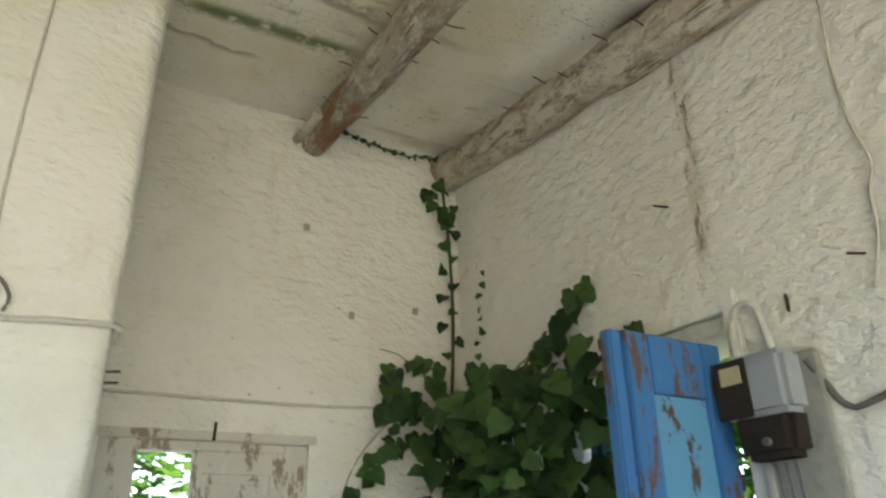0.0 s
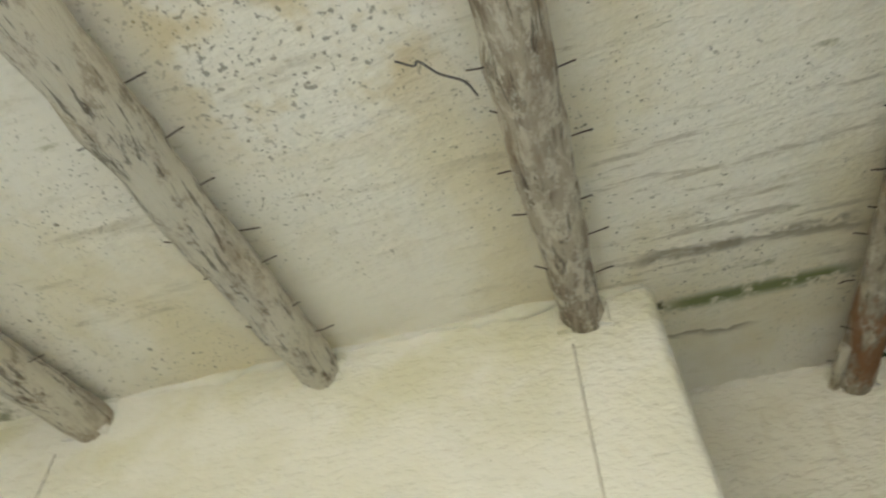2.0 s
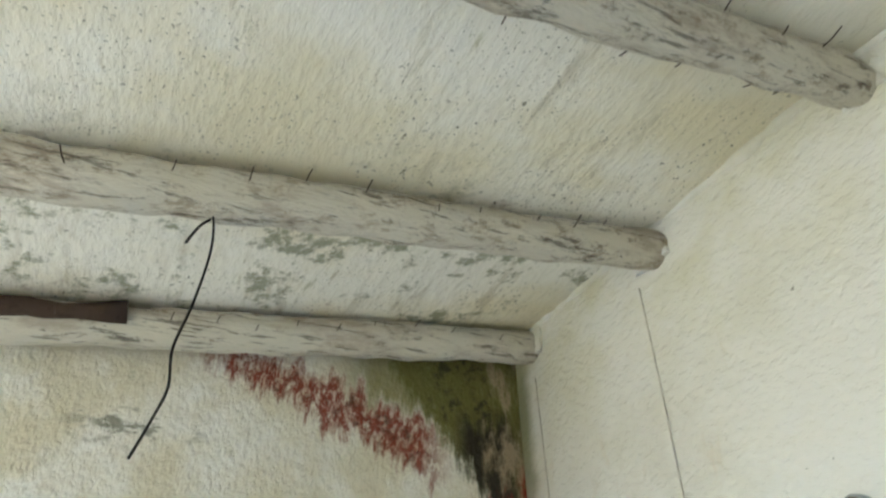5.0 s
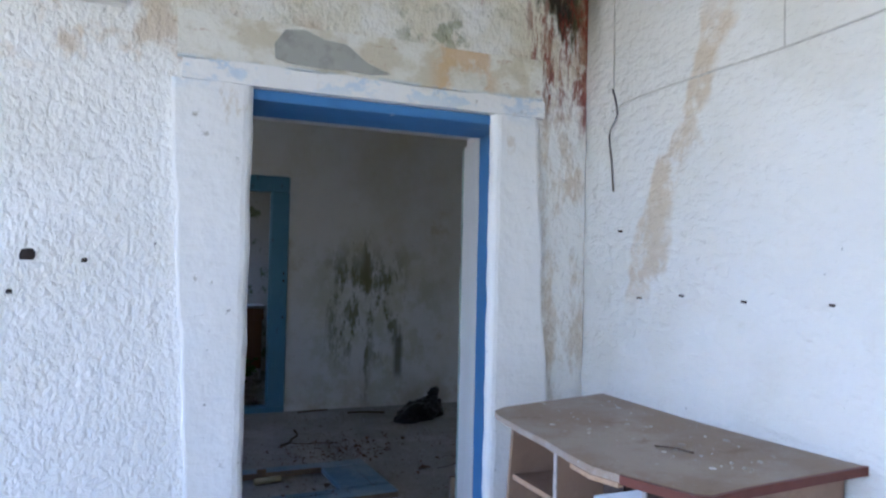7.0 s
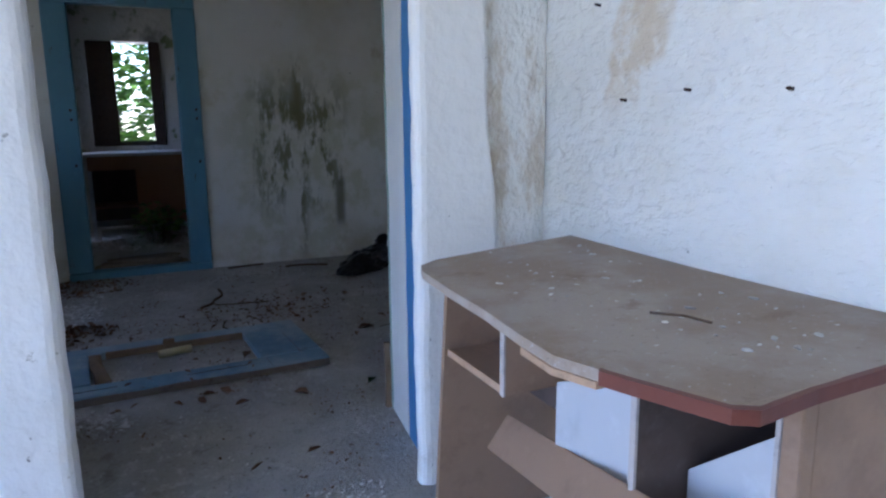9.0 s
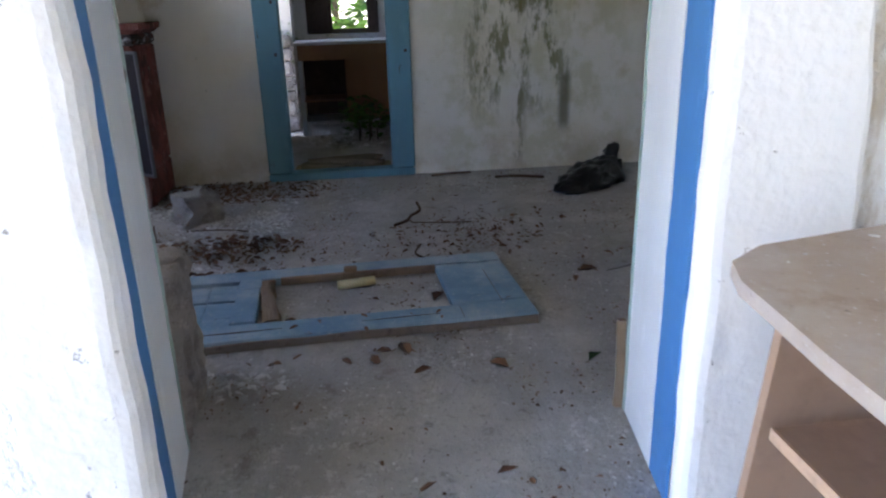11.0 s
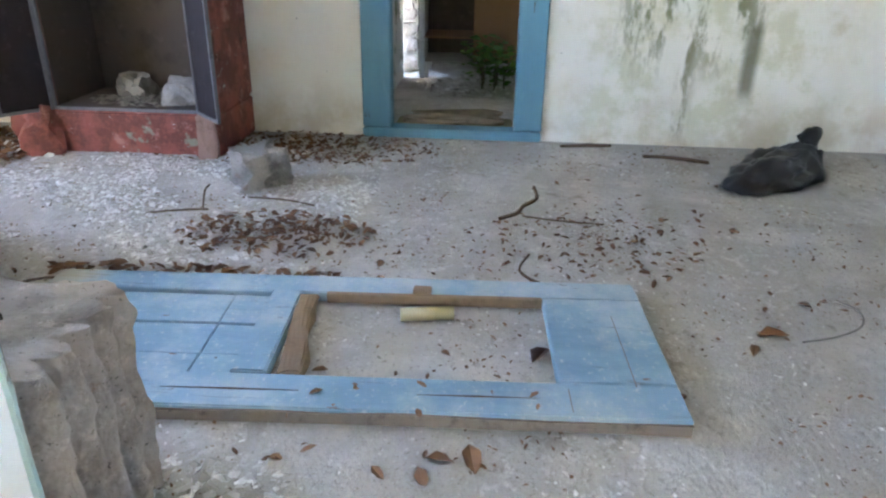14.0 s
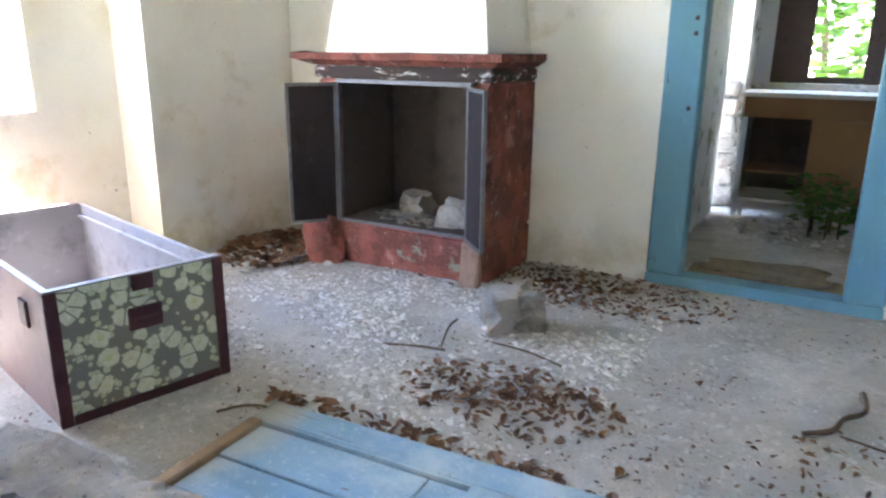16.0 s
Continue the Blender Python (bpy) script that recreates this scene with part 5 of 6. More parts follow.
part("inner_ledge", boxes((TW - 0.035, TT + 0.04, TH - 0.07, TW - TT - 0.0005, TL - TT, TH - 0.055)), M_TRUNKIN, tk)

# ---- fireplace ----
fp = thing("fireplace", "faded red fireplace with steel doors and a plaster hood", "fireplace")
FX = -7.5
part("base", fine(boxes((B_X + 0.002, -1.12, 0.0, FX + 0.03, -0.03, 0.235), bevel=0.012, rough=0.006), 3), M_RED, fp)
part("pier", fine(boxes((B_X + 0.002, -0.125, 0.236, FX, -0.03, 1.02), bevel=0.012, rough=0.007), 3), M_RED, fp)
part("pier", fine(boxes((B_X + 0.002, -1.10, 0.236, FX, -0.955, 1.02), bevel=0.012, rough=0.007), 3), M_RED, fp)
part("lintel", fine(boxes((B_X + 0.002, -1.12, 1.021, FX + 0.005, -0.02, 1.09), bevel=0.01), 1), M_LINTEL, fp, "sooty dark lintel face with white flakes")
bm = fine(prism([(B_X + 0.002, -1.22), (FX + 0.06, -1.24), (FX + 0.06, 0.05), (B_X + 0.002, 0.03)], 1.12, 1.155), 12)
worn(bm, 0.010, 2, 8)
part("mantel_shelf", bm, M_RED, fp)
bm = lump(0.16, 0.15, 0.20, 51, 0.5)
bm.transform(pose(FX + 0.0, -1.06, 0.0, 0, 0, 20))
part("slumped_corner", bm, M_RED, fp, "crumbling red corner of the hearth base")
bm = fine(boxes((-0.035, -0.05, 0.0, 0.035, 0.05, 0.24), bevel=0.008), 2)
worn(bm, 0.012, 6, 12)
bm.transform(pose(FX + 0.075, -0.085, 0.0, 0, -7, 12))
part("leaning_brick", bm, M_BRICK, fp, "dusty brick leaning on the hearth")
bm = bmesh.new()
lo4 = [bm.verts.new(p) for p in ((B_X + 0.002, -1.12, 1.091), (FX + 0.005, -1.12, 1.091), (FX + 0.005, -0.02, 1.091), (B_X + 0.002, -0.02, 1.091))]
hi4 = [bm.verts.new(p) for p in ((B_X + 0.002, -1.2, 1.12), (FX + 0.05, -1.22, 1.12), (FX + 0.05, 0.035, 1.12), (B_X + 0.002, 0.02, 1.12))]
for i in range(4):
    bm.faces.new((lo4[i], lo4[(i + 1) % 4], hi4[(i + 1) % 4], hi4[i]))
bmesh.ops.recalc_face_normals(bm, faces=bm.faces[:])
part("cornice", bm, M_RED, fp)
for dims in ((B_X + 0.004, -0.953, 0.237, B_X + 0.02, -0.127, 1.02), (B_X + 0.022, -0.953, 0.236, FX - 0.02, -0.95, 1.02), (B_X + 0.022, -0.13, 0.236, FX - 0.02, -0.127, 1.02), (B_X + 0.022, -0.948, 0.236, FX - 0.002, -0.132, 0.25)):
    part("fire_lining", boxes(dims), M_SOOT_SHADE, fp)
bm = bmesh.new()
rows = []
for k in range(9):
    z = 1.156 + (3.29 - 1.156) * k / 8
    s = k / 8
    y0, y1, xf = -1.12 + 0.28 * s, -0.06 - 0.30 * s, FX - 0.07 - 0.3 * s
    rows.append([bm.verts.new(p) for p in ((B_X + 0.002, y0, z), (xf, y0 + 0.03, z), (xf, y1 - 0.03, z), (B_X + 0.002, y1, z))])
for a, b in zip(rows, rows[1:]):
    for i in range(4):
        bm.faces.new((a[i], a[(i + 1) % 4], b[(i + 1) % 4], b[i]))
bm.faces.new(rows[0][::-1])
bmesh.ops.recalc_face_normals(bm, faces=bm.faces[:])
part("hood", bm, M_ROOM, fp, "white tapering plaster chimney hood")
part("steel_frame", boxes((FX + 0.006, -0.955, 1.0, FX + 0.028, -0.125, 1.02), (FX + 0.006, -0.955, 0.237, FX + 0.028, -0.125, 0.252), (FX + 0.006, -0.955, 0.252, FX + 0.022, -0.94, 1.0), (FX + 0.006, -0.14, 0.252, FX + 0.022, -0.125, 1.0)), M_STEEL, fp)
for hinge, free in (((FX + 0.035, -0.945), (-7.245, -1.11)), ((FX + 0.035, -0.135), (-7.265, 0.06))):
    d = Vector((free[0] - hinge[0], free[1] - hinge[1], 0))
    ln = d.length
    ang = math.degrees(math.atan2(d.y, d.x))
    bm = boxes((0, -0.009, 0.24, 0.016, 0.009, 1.0), (ln - 0.016, -0.009, 0.24, ln, 0.009, 1.0), (0.016, -0.009, 0.24, ln - 0.016, 0.009, 0.256), (0.016, -0.009, 0.984, ln - 0.016, 0.009, 1.0))
    bm.transform(pose(hinge[0], hinge[1], 0, 0, 0, ang))
    lf = part("fire_door", bm, M_STEEL, fp, "steel-framed smoked glass fire door, open")
    bm = boxes((0.017, -0.004, 0.257, ln - 0.017, 0.004, 0.983))
    bm.transform(pose(hinge[0], hinge[1], 0, 0, 0, ang))
    part("glass", bm, M_SMOKED, lf)
for i, (x, y, s) in enumerate(((-7.80, -0.64, 0.12), (-7.66, -0.27, 0.13))):
    thing("hearth_stone", "rough stone lying in the sooty hearth", "stone", lump(s * 0.8, s, s * 0.8, 23 + i, 0.75), M_STONE if i else M_HEARTH, pose(x, y, 0.25), "stones in the hearth")
thing("floor_stone", "broken pale stone with a flat face on the floor", "stone", lump(0.11, 0.15, 0.15, 43, 1.1), M_STONE, pose(-7.04, 0.33, -0.012, 0, 6, 35))

# ---- plastic bag ----
bag = bmesh.new()
bmesh.ops.create_icosphere(bag, subdivisions=5, radius=1.0)
for v in bag.verts:
    p = v.co.copy()
    k = noise.noise(p * 1.7 + Vector((3, 1, 0))) * 0.35 + noise.noise(p * 4.5) * 0.14 + abs(noise.noise(p * 9)) * 0.08
    up = 0.13 + 0.16 * max(0.0, p.y) ** 2 + (0.03 if p.y > 0.75 and p.x > -0.2 else 0)
    v.co = Vector((p.x * 0.17 * (1 + k), p.y * 0.31 * (1 + 0.6 * k), max(-0.02, p.z) * up * (1 + 1.2 * k) + 0.012))
for f in bag.faces:
    f.smooth = True
rb = thing("rubbish_bag", "crumpled black plastic rubbish bag on the floor", "rubbish bag", None, None, pose(-7.42, 2.90, 0.0, 0, 0, 38))
part("body", bag, M_BAG, rb)
bm = tube(smooth_line([(0.02, 0.2, 0.10), (0.03, 0.25, 0.17), (-0.02, 0.29, 0.235)], 4), [0.07, 0.06, 0.055, 0.05, 0.045, 0.05, 0.05, 0.045, 0.02], 10, 4, 0.9)
part("knot", bm, M_BAG, rb, "twisted neck of the bag")

# ---- cabinet of the far room ----
cb = thing("cabinet", "old orange oak sideboard with an open compartment", "cabinet", None, None, pose(-9.98, 0.82, 0.0, 0, 0, 2))
part("top", boxes((-0.52, -0.06, 0.875, 0.03, 1.0, 0.905), bevel=0.006), M_TOP, cb, "pale stone top")
part("frieze", boxes((-0.5, -0.03, 0.73, 0.0, 0.98, 0.874), bevel=0.004), M_OAK, cb)
part("side", boxes((-0.5, -0.02, 0.12, 0.0, 0.0, 0.729)), M_TOP, cb)
part("front_stile", boxes((0.0005, -0.035, 0.0, 0.025, 0.005, 0.728), bevel=0.002), M_WHITEBOARD, cb, "white painted front edge")
part("door", boxes((-0.02, 0.42, 0.14, 0.0, 0.96, 0.728), bevel=0.003), M_OAK, cb)
part("shelf", boxes((-0.49, 0.0, 0.33, -0.02, 0.415, 0.345)), M_OAK, cb)
part("bottom", boxes((-0.49, 0.0, 0.12, 0.0, 0.96, 0.138)), M_TOP, cb)
# back board in the same near-black brown as the fire lining
part("back", boxes((-0.5, 0.001, 0.14, -0.491, 0.96, 0.728)), M_SOOT_SHADE, cb)
for x, y in ((-0.03, 0.01), (-0.03, 0.93), (-0.46, 0.01), (-0.46, 0.93)):
    part("leg", boxes((x, y, 0.0, x + 0.03, y + 0.03, 0.119), bevel=0.002), M_TOP, cb)
win3 = thing("window_2", "dark weathered window frame open to green leaves", "window", None, None, None, "", "structure")
for y0, y1 in ((0.862, 1.13), (1.50, 1.618)):
    part("shutter", boxes((-10.74, y0, 0.952, -10.68, y1, 2.098), bevel=0.006), M_ROTWOOD, win3)
part("crossbar", boxes((-10.73, 1.13, 0.952, -10.69, 1.50, 1.0), bevel=0.004), M_ROTWOOD, win3)


# ---- leaves ----
def leaf_mesh(name, size, lobes, curl, seed, material):
    """One lobed leaf, folded along its midrib; its stalk is at the origin."""
    rnd = random.Random(seed)
    bm = bmesh.new()
    half = [(0.0, 0.0), (0.30, -0.10), (0.52, 0.12), (0.44 if lobes else 0.5, 0.36), (0.40 if lobes else 0.36, 0.62), (0.20, 0.80), (0.0, 1.05)]
    mid = [bm.verts.new((0, y * size, -curl * size * (y - 0.4) ** 2)) for y in (0.0, 0.2, 0.42, 0.66, 0.84, 1.05)]
    for s in (-1, 1):
        rim = [bm.verts.new((s * x * size * rnd.uniform(0.9, 1.1), y * size, (0.16 * x - curl * (y - 0.4) ** 2) * size + rnd.uniform(-0.03, 0.03) * size)) for x, y in half[1:-1]]
        ring = [(mid[0], rim[0], mid[1]), (rim[0], rim[1], mid[1]), (rim[1], rim[2], mid[2], mid[1]), (rim[2], rim[3], mid[3], mid[2]), (rim[3], rim[4], mid[4], mid[3]), (rim[4], mid[5], mid[4])]
        for q in ring:
            bm.faces.new(q if s > 0 else q[::-1])
    return mesh_of(name, bm, material)


IVY = [leaf_mesh("leaf", 0.1, i % 2, 0.3, i, M_IVY) for i in range(4)]


def vine_leaf(parent, p, size, way, rnd):
    ob = new("leaf", IVY[rnd.randrange(4)])
    d = Vector(way)
    q = d.to_track_quat("Z", "Y").to_euler()
    ob.matrix_world = Matrix.LocRotScale(p, q, (size, size, size)) @ pose(0, 0, 0, rnd.uniform(-35, 35), rnd.uniform(-35, 35), 180 + rnd.uniform(-60, 60))
    ob.parent = parent
    return ob


rnd = random.Random(3)
vine = thing("climbing_vine", "dark green climbing vine growing up the wall corner", "vine")
C = (E_X, REC_Y)
part("stem", tube(smooth_line([(1.20, 3.2, 0.0), (1.25, 3.24, 0.8), (1.30, 3.3, 1.6), (1.37, 3.36, 2.3), (1.40, 3.38, 2.8), (1.38, 3.375, 3.2), (1.34, 3.37, 3.55)]), 0.009, 6, 3, 0.3), M_STEM, vine)
part("stem", tube(smooth_line([(1.36, 3.36, 3.48), (1.27, 3.33, 3.66), (1.1, 3.33, 3.63), (0.9, 3.33, 3.65), (0.68, 3.33, 3.70)]), 0.004, 5), M_STEM, vine)
part("stem", tube(smooth_line([(1.3, 3.1, 2.0), (1.36, 2.85, 2.3), (1.41, 2.6, 2.42), (1.43, 2.45, 2.52), (1.43, 2.32, 2.6)]), 0.0035, 5), M_STEM, vine)
part("stem", tube(smooth_line([(1.2, 3.36, 2.3), (1.0, 3.37, 2.15), (0.85, 3.375, 1.95), (0.78, 3.38, 1.7)]), 0.0025, 5), M_STEM, vine)
part("stem", tube(smooth_line([(1.3, 3.37, 2.35), (1.1, 3.37, 2.5), (0.98, 3.375, 2.53)]), 0.0025, 5), M_STEM, vine)
for i in range(13):
    z = 2.55 + i * 0.078
    s = 0.5 + 0.3 * rnd.random()
    vine_leaf(vine, Vector((1.395 + (0.03 if i % 2 else -0.04) - 0.02 * rnd.random(), 3.365, z)), s, (-0.3, -1, 0.15), rnd)
for i in range(9):
    vine_leaf(vine, Vector((1.43, 3.20 - 0.01 * i, 2.45 + 0.06 * i)), rnd.uniform(0.3, 0.55), (-1, -0.3, 0.1), rnd)
for i in range(10):
    vine_leaf(vine, Vector((1.30 + rnd.uniform(-0.07, 0.07), 3.34, 3.36 + rnd.uniform(-0.1, 0.22))), rnd.uniform(0.6, 1.0), (-0.4, -1, 0.1), rnd)
for i in range(26):
    u = i / 25
    vine_leaf(vine, Vector((1.28 - 0.6 * u, 3.32, 3.64 + 0.08 * abs(u - 0.35) - 0.02 * rnd.random())), rnd.uniform(0.2, 0.36), (-0.2, -1, -0.2), rnd)
for i in range(18):
    u = i / 17
    vine_leaf(vine, Vector((1.41, 2.85 - 0.5 * u, 2.28 + 0.3 * u + rnd.uniform(-0.05, 0.05))), rnd.uniform(0.7, 1.25), (-1, -0.5, 0.2), rnd)
for i in range(22):
    u = i / 21
    vine_leaf(vine, Vector((1.2 - 0.42 * u + rnd.uniform(-0.03, 0.03), 3.36, 2.28 - 0.5 * u + rnd.uniform(-0.06, 0.06))), rnd.uniform(0.45, 0.95), (-0.2, -1, 0.1), rnd)
for i in range(30):
    u = rnd.random()
    vine_leaf(vine, Vector((1.32 - 0.36 * u, 3.34, 2.30 + 0.24 * rnd.random() - 0.1 * u)), rnd.uniform(0.6, 1.1), (-0.3, -1, 0.2), rnd)
for i in range(340):
    u, w = rnd.random(), rnd.random()
    x, y = 1.38 - 0.42 * u * rnd.random() - 0.1 * w, 3.3 - 0.95 * w
    zt = 2.42 - 0.25 * abs(w - 0.35) - 0.35 * (1.38 - x)
    vine_leaf(vine, Vector((x, y, zt - (zt - 1.3) * rnd.random() ** 1.2)), rnd.uniform(0.65, 1.3), (-0.8 + rnd.uniform(-0.3, 0.3), -0.7, 0.5 + rnd.uniform(-0.3, 0.3)), rnd)


for i in range(110):
    vine_leaf(vine, Vector((1.28 + 0.2 * rnd.random(), 1.95 + 0.7 * rnd.random(), 1.55 + 0.8 * rnd.random())), rnd.uniform(0.7, 1.35), (-0.9, -0.5, 0.4), rnd)


def scatter(name, label, category, place, count, size, shape, material, seed, lift=0.002):
    """Loose small pieces joined into one object: place(rnd) gives x, y and a pile height."""
    rnd = random.Random(seed)
    verts, faces = [], []
    for i in range(count):
        x, y, h = place(rnd)
        s = size * rnd.uniform(0.4, 1.0) ** 1.5
        m = Matrix.Translation((x, y, lift + h)) @ Euler((rnd.uniform(-0.5, 0.5), rnd.uniform(-0.5, 0.5), rnd.uniform(0, 6.28))).to_matrix().to_4x4()
        n = len(verts)
        pv, pf = shape(rnd, s)
        verts += [tuple(m @ Vector(p)) for p in pv]
        faces += [tuple(n + k for k in f) for f in pf]
    me = bpy.data.meshes.new(name)
    me.from_pydata(verts, [], faces)
    me.materials.append(material)
    return tagged(new(name, me), label, category, "", "stuff")


def crumb(rnd, s):
    a, b, c = rnd.uniform(0.6, 1.4), rnd.uniform(0.4, 1.0), rnd.uniform(0.2, 0.5)
    return [(-s * a, -s * b, 0), (s * a, -s * b * 0.7, 0), (s * 0.8 * a, s * b, 0), (-s * 0.7, s * b * 0.8, 0), (0, 0, s * c), (s * 0.3, s * 0.2, s * c)], [(0, 1, 5, 4), (1, 2, 5), (2, 3, 4, 5), (3, 0, 4)]


def dry(rnd, s):
    w, k = rnd.uniform(0.35, 0.6), rnd.uniform(0.15, 0.5)
    return [(0, -s, 0), (s * w, -s * 0.3, s * k), (s * w * 0.8, s * 0.5, s * k * 0.8), (0, s, s * 0.1), (-s * w * 0.8, s * 0.5, s * k * rnd.uniform(0.3, 1)), (-s * w, -s * 0.3, s * k), (0, 0.1 * s, -s * 0.02)], [(0, 1, 6), (1, 2, 6), (2, 3, 6), (3, 4, 6), (4, 5, 6), (5, 0, 6)]


def big_leaf(rnd, s):
    v, f = dry(rnd, s)
    return [(x * 1.6, y, z * rnd.uniform(-0.3, 1)) for x, y, z in v], f


def patchy(x0, y0, x1, y1, scale=1.7, cut=0.02, seed=0):
    def place(r):
        while True:
            x, y = r.uniform(x0, x1), r.uniform(y0, y1)
            if noise.noise(Vector((x * scale + seed, y * scale, seed))) + r.uniform(-0.16, 0.16) > cut:
                return x, y, 0.0
    return place


def heap(cx, cy, rx, ry, h):
    def place(r):
        a, d = r.uniform(0, 6.28), r.random() ** 0.6
        return cx + rx * d * math.cos(a), cy + ry * d * math.sin(a), h * (1 - d) * r.random()
    return place


scatter("plaster_crumbs", "white plaster crumbs strewn over the porch floor", "plaster debris", patchy(-4.1, -0.3, -2.3, 2.4, 2.2, 0.06), 9000, 0.0105, crumb, M_CRUMB, 1)
scatter("plaster_crumbs", "white plaster flakes strewn over the room floor", "plaster debris", patchy(-7.9, -1.5, -6.05, 0.9, 2.1, 0.04), 6500, 0.020, crumb, M_CRUMB, 2)
scatter("plaster_crumbs", "plaster lumps fallen between the block and the door", "plaster debris", heap(-5.0, 0.86, 0.12, 0.2, 0.02), 130, 0.02, crumb, M_CRUMB, 33)
scatter("rubble", "ash and broken mortar on the hearth floor", "rubble", heap(-7.72, -0.5, 0.18, 0.36, 0.03), 260, 0.03, crumb, M_HEARTH, 31, 0.25)
scatter("plaster_crumbs", "pale plaster lumps among the leaves by the fireplace", "plaster debris", heap(-7.35, -1.3, 0.5, 0.35, 0.05), 160, 0.035, crumb, M_CRUMB, 32)
scatter("plaster_crumbs", "sparse plaster crumbs on the room floor", "plaster debris", patchy(-7.9, -1.2, -4.2, 3.6, 1.6, 0.02), 7000, 0.0075, crumb, M_CRUMB, 3)
scatter("dry_leaves", "heap of dry brown leaves on the floor", "dry leaves", heap(-6.45, 0.58, 0.25, 0.42, 0.03), 400, 0.03, dry, M_DRY, 4, 0.008)
scatter("dry_leaves", "dry brown leaves along the fallen door", "dry leaves", heap(-6.03, 0.5, 0.08, 0.68, 0.018), 190, 0.042, dry, M_DRY, 5, 0.008)
scatter("dry_leaves", "dry leaves and rubble beside the fireplace", "dry leaves", heap(-7.45, -1.40, 0.42, 0.34, 0.12), 420, 0.055, dry, M_DRY, 6, 0.008)
scatter("dry_leaves", "dry leaf bits along the foot of the wall", "dry leaves", heap(-7.75, 0.35, 0.35, 0.5, 0.01), 160, 0.03, dry, M_DRY, 7, 0.006)
scatter("dry_leaves", "scattered leaf bits on the room floor", "dry leaves", patchy(-7.4, 1.0, -5.4, 2.7, 1.5, 0.1), 90, 0.026, dry, M_DRY, 8, 0.006)
scatter("dry_leaves", "broken dry leaves under the desk", "dry leaves", heap(-3.0, 2.0, 0.35, 0.25, 0.02), 60, 0.04, dry, M_DRY, 9, 0.006)
scatter("dry_leaves", "few dry leaves on the porch floor", "dry leaves", patchy(-4.6, 0.6, -3.0, 2.0, 1.5, 0.0), 26, 0.032, dry, M_DRY, 10, 0.006)
scatter("floor_litter", "tiny dark bits of bark and soil on the room floor", "litter", patchy(-8.0, -1.7, -4.6, 3.6, 2.3, 0.06), 4200, 0.0115, dry, M_DRY, 13, 0.003)
scatter("floor_litter", "dark leaf mould along the foot of the fireplace wall", "litter", heap(-7.72, 0.25, 0.36, 0.95, 0.012), 900, 0.024, dry, M_DRY, 14, 0.003)
scatter("floor_litter", "tiny dark bits on the porch floor", "litter", patchy(-4.5, -0.6, -2.2, 2.4, 2.6, 0.04), 1300, 0.012, dry, M_DRY, 15, 0.003)
scatter("dry_leaves", "brown leaf scraps lying on the fallen door", "dry leaves", heap(-5.4, 1.0, 0.2, 0.85, 0.0), 22, 0.022, dry, M_DRY, 16, 0.048)
scatter("dry_leaves", "dry leaves against the fallen door", "dry leaves", heap(-5.13, 1.1, 0.05, 0.5, 0.0), 9, 0.028, dry, M_DRY, 17, 0.006)
scatter("dry_leaves", "dry leaves and stalks on the room floor", "dry leaves", heap(-6.5, 1.85, 0.34, 0.5, 0.012), 200, 0.022, dry, M_DRY, 18, 0.006)
scatter("plaster_crumbs", "thick drift of white plaster flakes by the doorway", "plaster debris", heap(-3.55, 0.6, 0.55, 0.55, 0.006), 3500, 0.0105, crumb, M_CRUMB, 19)
scatter("plaster_crumbs", "white plaster flakes under the desk", "plaster debris", heap(-3.2, 1.95, 0.6, 0.45, 0.006), 2600, 0.011, crumb, M_CRUMB, 20)
for i, (x, y, s) in enumerate(((-5.82, 2.37, 1.4), (-5.72, 2.28, 1.0), (-4.98, 1.77, 1.1), (-4.98, 1.5, 1.1), (-5.16, 1.45, 1.6), (-5.15, 1.37, 0.9), (-5.63, 1.63, 1.3))):
    v, f = dry(random.Random(i), 0.036 * s)
    me = bpy.data.meshes.new("dry_leaf")
    me.from_pydata(v, [], f)
    me.materials.append(M_DRY)
    ob = tagged(new("dry_leaf", me), "single curled dry brown leaf on the floor", "dry leaf", "single dry leaves")
    ob.matrix_world = pose(x, y, 0.004, 0, 0, 70 * i)


v, f = dry(random.Random(40), 0.04)
me = bpy.data.meshes.new("green_leaf")
me.from_pydata(v, [], f)
me.materials.append(M_IVY)
tagged(new("green_leaf", me), "single fallen green leaf on the floor", "leaf").matrix_world = pose(-4.98, 2.12, 0.004, 0, 0, 40)
cable([(-5.79, 2.45, 0.006), (-5.83, 2.56, 0.005), (-5.89, 2.66, 0.008), (-5.97, 2.71, 0.006), (-6.04, 2.71, 0.006), (-6.08, 2.67, 0.006)], 0.003, M_WIRE, "thin curled wire lying on the floor", "loose_wire")


def twig(points, r, label="dead brown twig lying on the floor"):
    thing("twig", label, "twig", tube(smooth_line(points, 4), r, 6, 2, 0.3), M_TWIG, None, "twigs on the floor")


twig([(-6.70, 1.50, 0.012), (-6.76, 1.58, 0.02), (-6.87, 1.61, 0.014), (-6.93, 1.67, 0.03), (-7.03, 1.66, 0.05)], 0.009, "thick forked dead branch on the floor")
twig([(-6.75, 1.6, 0.01), (-6.72, 1.75, 0.008), (-6.70, 1.95, 0.006)], 0.004)
twig([(-6.35, 1.62, 0.006), (-6.2, 1.58, 0.008), (-6.1, 1.66, 0.006), (-6.05, 1.8, 0.006), (-6.1, 1.95, 0.008)], 0.005, "curved dead vine on the floor")
twig([(-6.6, -0.05, 0.006), (-6.65, 0.08, 0.008), (-6.68, 0.2, 0.006)], 0.005)
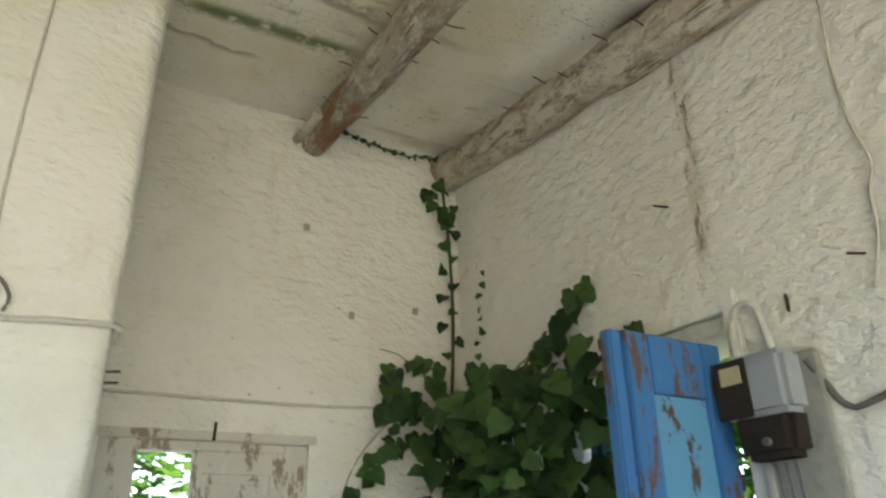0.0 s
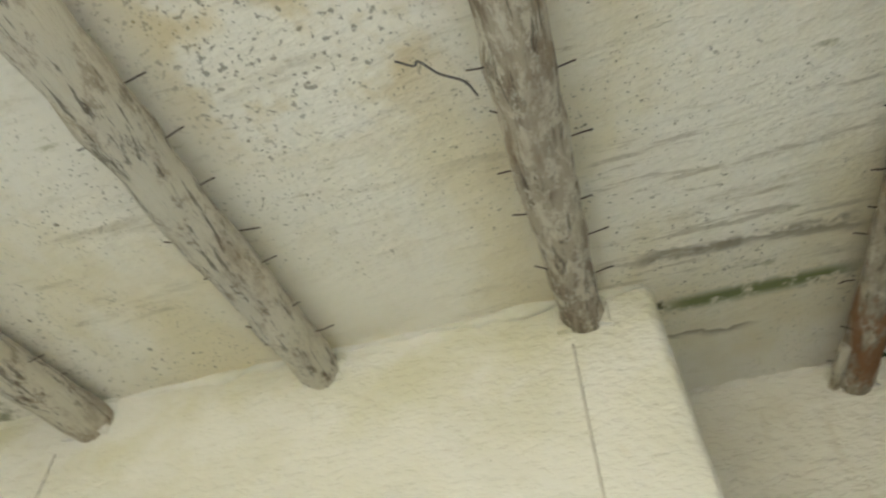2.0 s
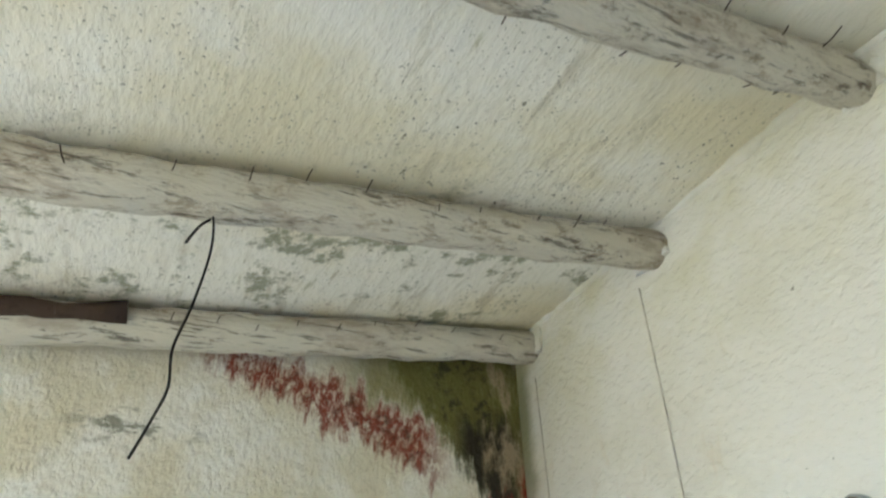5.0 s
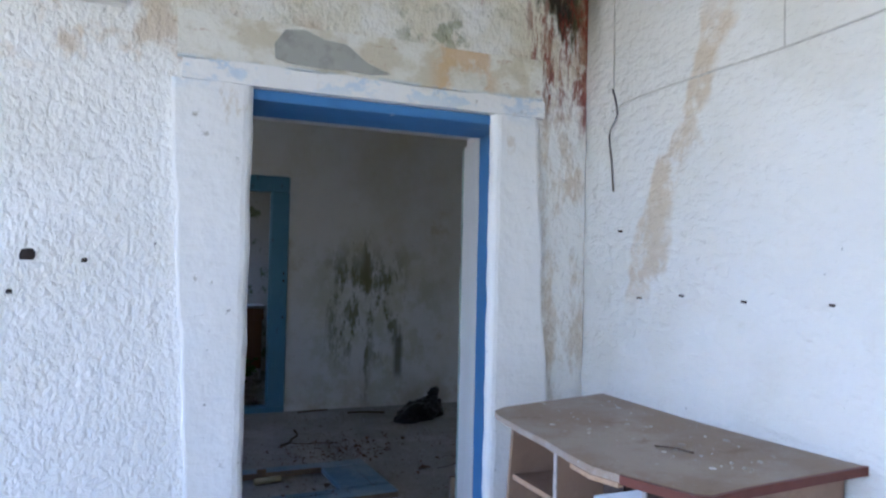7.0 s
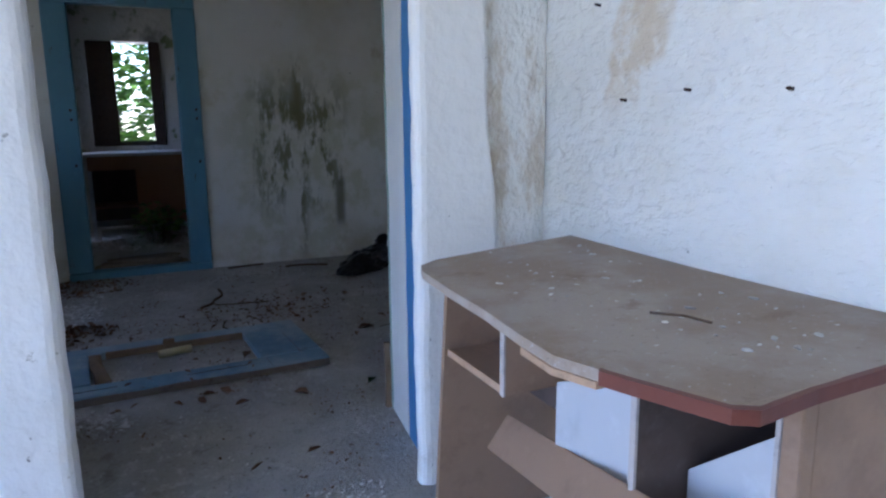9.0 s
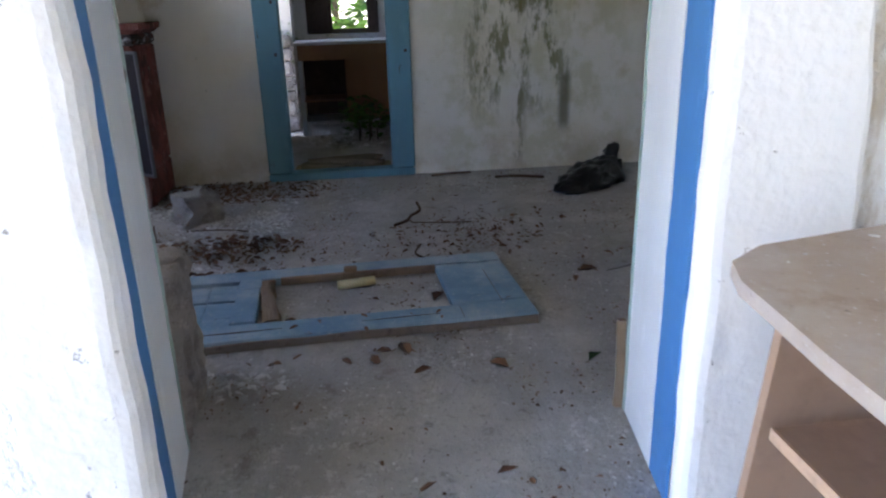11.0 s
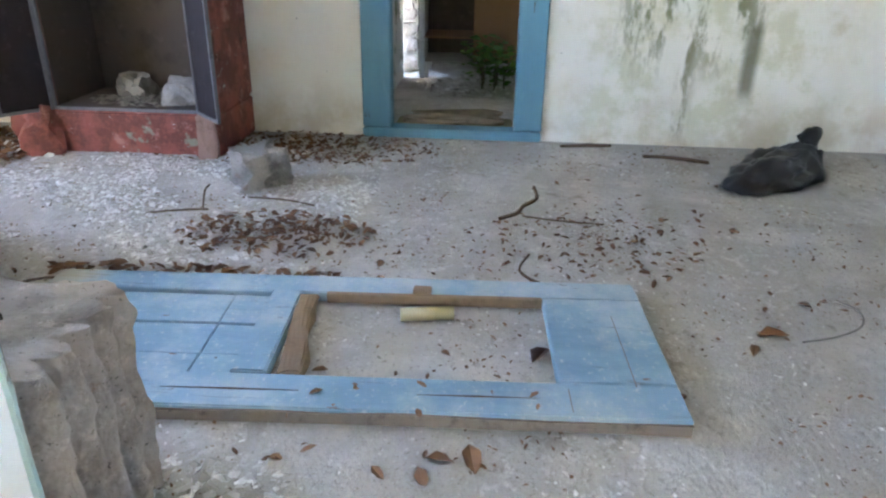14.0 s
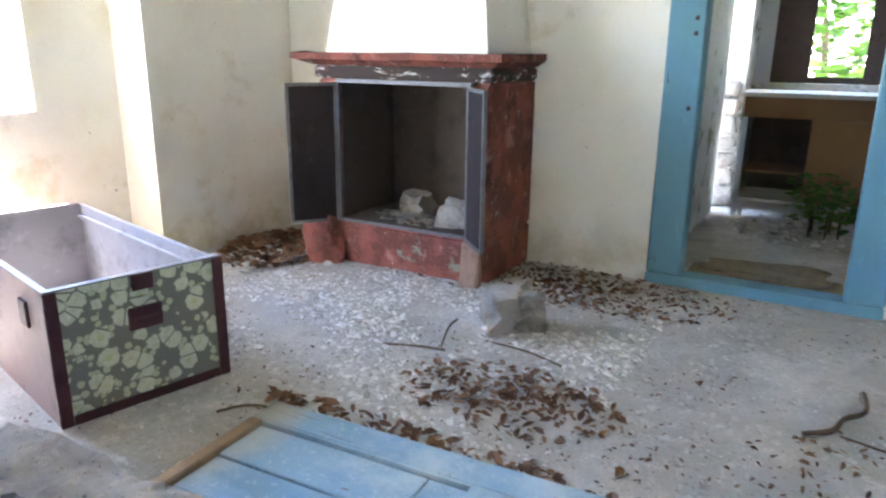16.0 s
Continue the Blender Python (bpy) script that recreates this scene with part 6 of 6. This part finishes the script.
twig([(-6.85, 0.32, 0.006), (-6.83, 0.5, 0.01), (-6.78, 0.66, 0.006)], 0.004)
twig([(-7.0, 0.08, 0.006), (-6.85, 0.12, 0.03), (-6.7, 0.17, 0.006)], 0.005)
twig([(-7.9, 1.85, 0.012), (-7.93, 2.0, 0.014), (-7.95, 2.15, 0.012)], 0.009)
twig([(-7.75, 2.3, 0.012), (-7.72, 2.45, 0.02), (-7.68, 2.65, 0.01)], 0.01)
twig([(-6.0, 0.25, 0.006), (-5.95, -0.1, 0.01), (-5.85, -0.2, 0.006)], 0.005)

# ---- green outside the openings and in the ruin ----
scatter("rubble", "grey rubble and twigs on the far room floor", "rubble", heap(-9.7, 1.4, 0.5, 0.6, 0.05), 500, 0.03, crumb, M_CRUMB, 12)


def bush(cx, cy, cz, rx, ry, rz, count, size, seed, label):
    def place(r):
        while True:
            p = Vector((r.uniform(-1, 1), r.uniform(-1, 1), r.uniform(-1, 1)))
            if p.length < 0.8 + 0.35 * noise.noise(p * 2.5 + Vector((seed, 0, 0))):
                return cx + p.x * rx, cy + p.y * ry, cz + p.z * rz
    t = thing("bush", label, "bush")
    lv = scatter("foliage", "", "", place, count, size, big_leaf, M_BUSH, seed)
    lv.parent = t
    for k in range(5):
        a = k * 1.3 + seed
        part("stem", tube(smooth_line([(cx + 0.1 * math.cos(a), cy + 0.1 * math.sin(a), -0.06), (cx + 0.3 * rx * math.cos(a), cy + 0.3 * ry * math.sin(a), cz * 0.6), (cx + 0.6 * rx * math.cos(a), cy + 0.6 * ry * math.sin(a), cz + 0.3 * rz)]), [0.03 * min(1.0, rx)] * 8 + [0.012 * min(1.0, rx)] * 5, 6), M_STEM, t)


bush(-13.0, 1.3, 1.9, 1.2, 2.2, 1.9, 5200, 0.10, 21, "sunlit bush behind the far window")
bush(2.75, 2.5, 1.5, 0.75, 1.4, 1.7, 4200, 0.09, 22, "sunlit bush outside the blue doorway")
bush(0.3, 6.2, 1.4, 2.4, 1.0, 1.6, 3200, 0.11, 23, "sunlit bush behind the recess window")
bush(-9.55, 1.42, 0.24, 0.3, 0.32, 0.22, 420, 0.04, 24, "small weed growing out of the rubble")


# ---- rubble pier outside the far room's side opening ----
pier = thing("stone_pier", "broken sunlit pier of stacked pale stones", "stone pier")
rnd = random.Random(77)
z = 0.0
for k in range(7):
    h = rnd.uniform(0.12, 0.2)
    bm = fine(boxes((-0.07, -0.13, 0.0, 0.07, 0.13, h - 0.008), bevel=0.02), 2)
    worn(bm, 0.03, k * 3, 6)
    bm.transform(pose(-10.25 + rnd.uniform(-0.02, 0.02), 0.60 + rnd.uniform(-0.02, 0.02), z, 0, 0, rnd.uniform(-9, 9)))
    part("stone", bm, M_STONE, pier)
    z += h
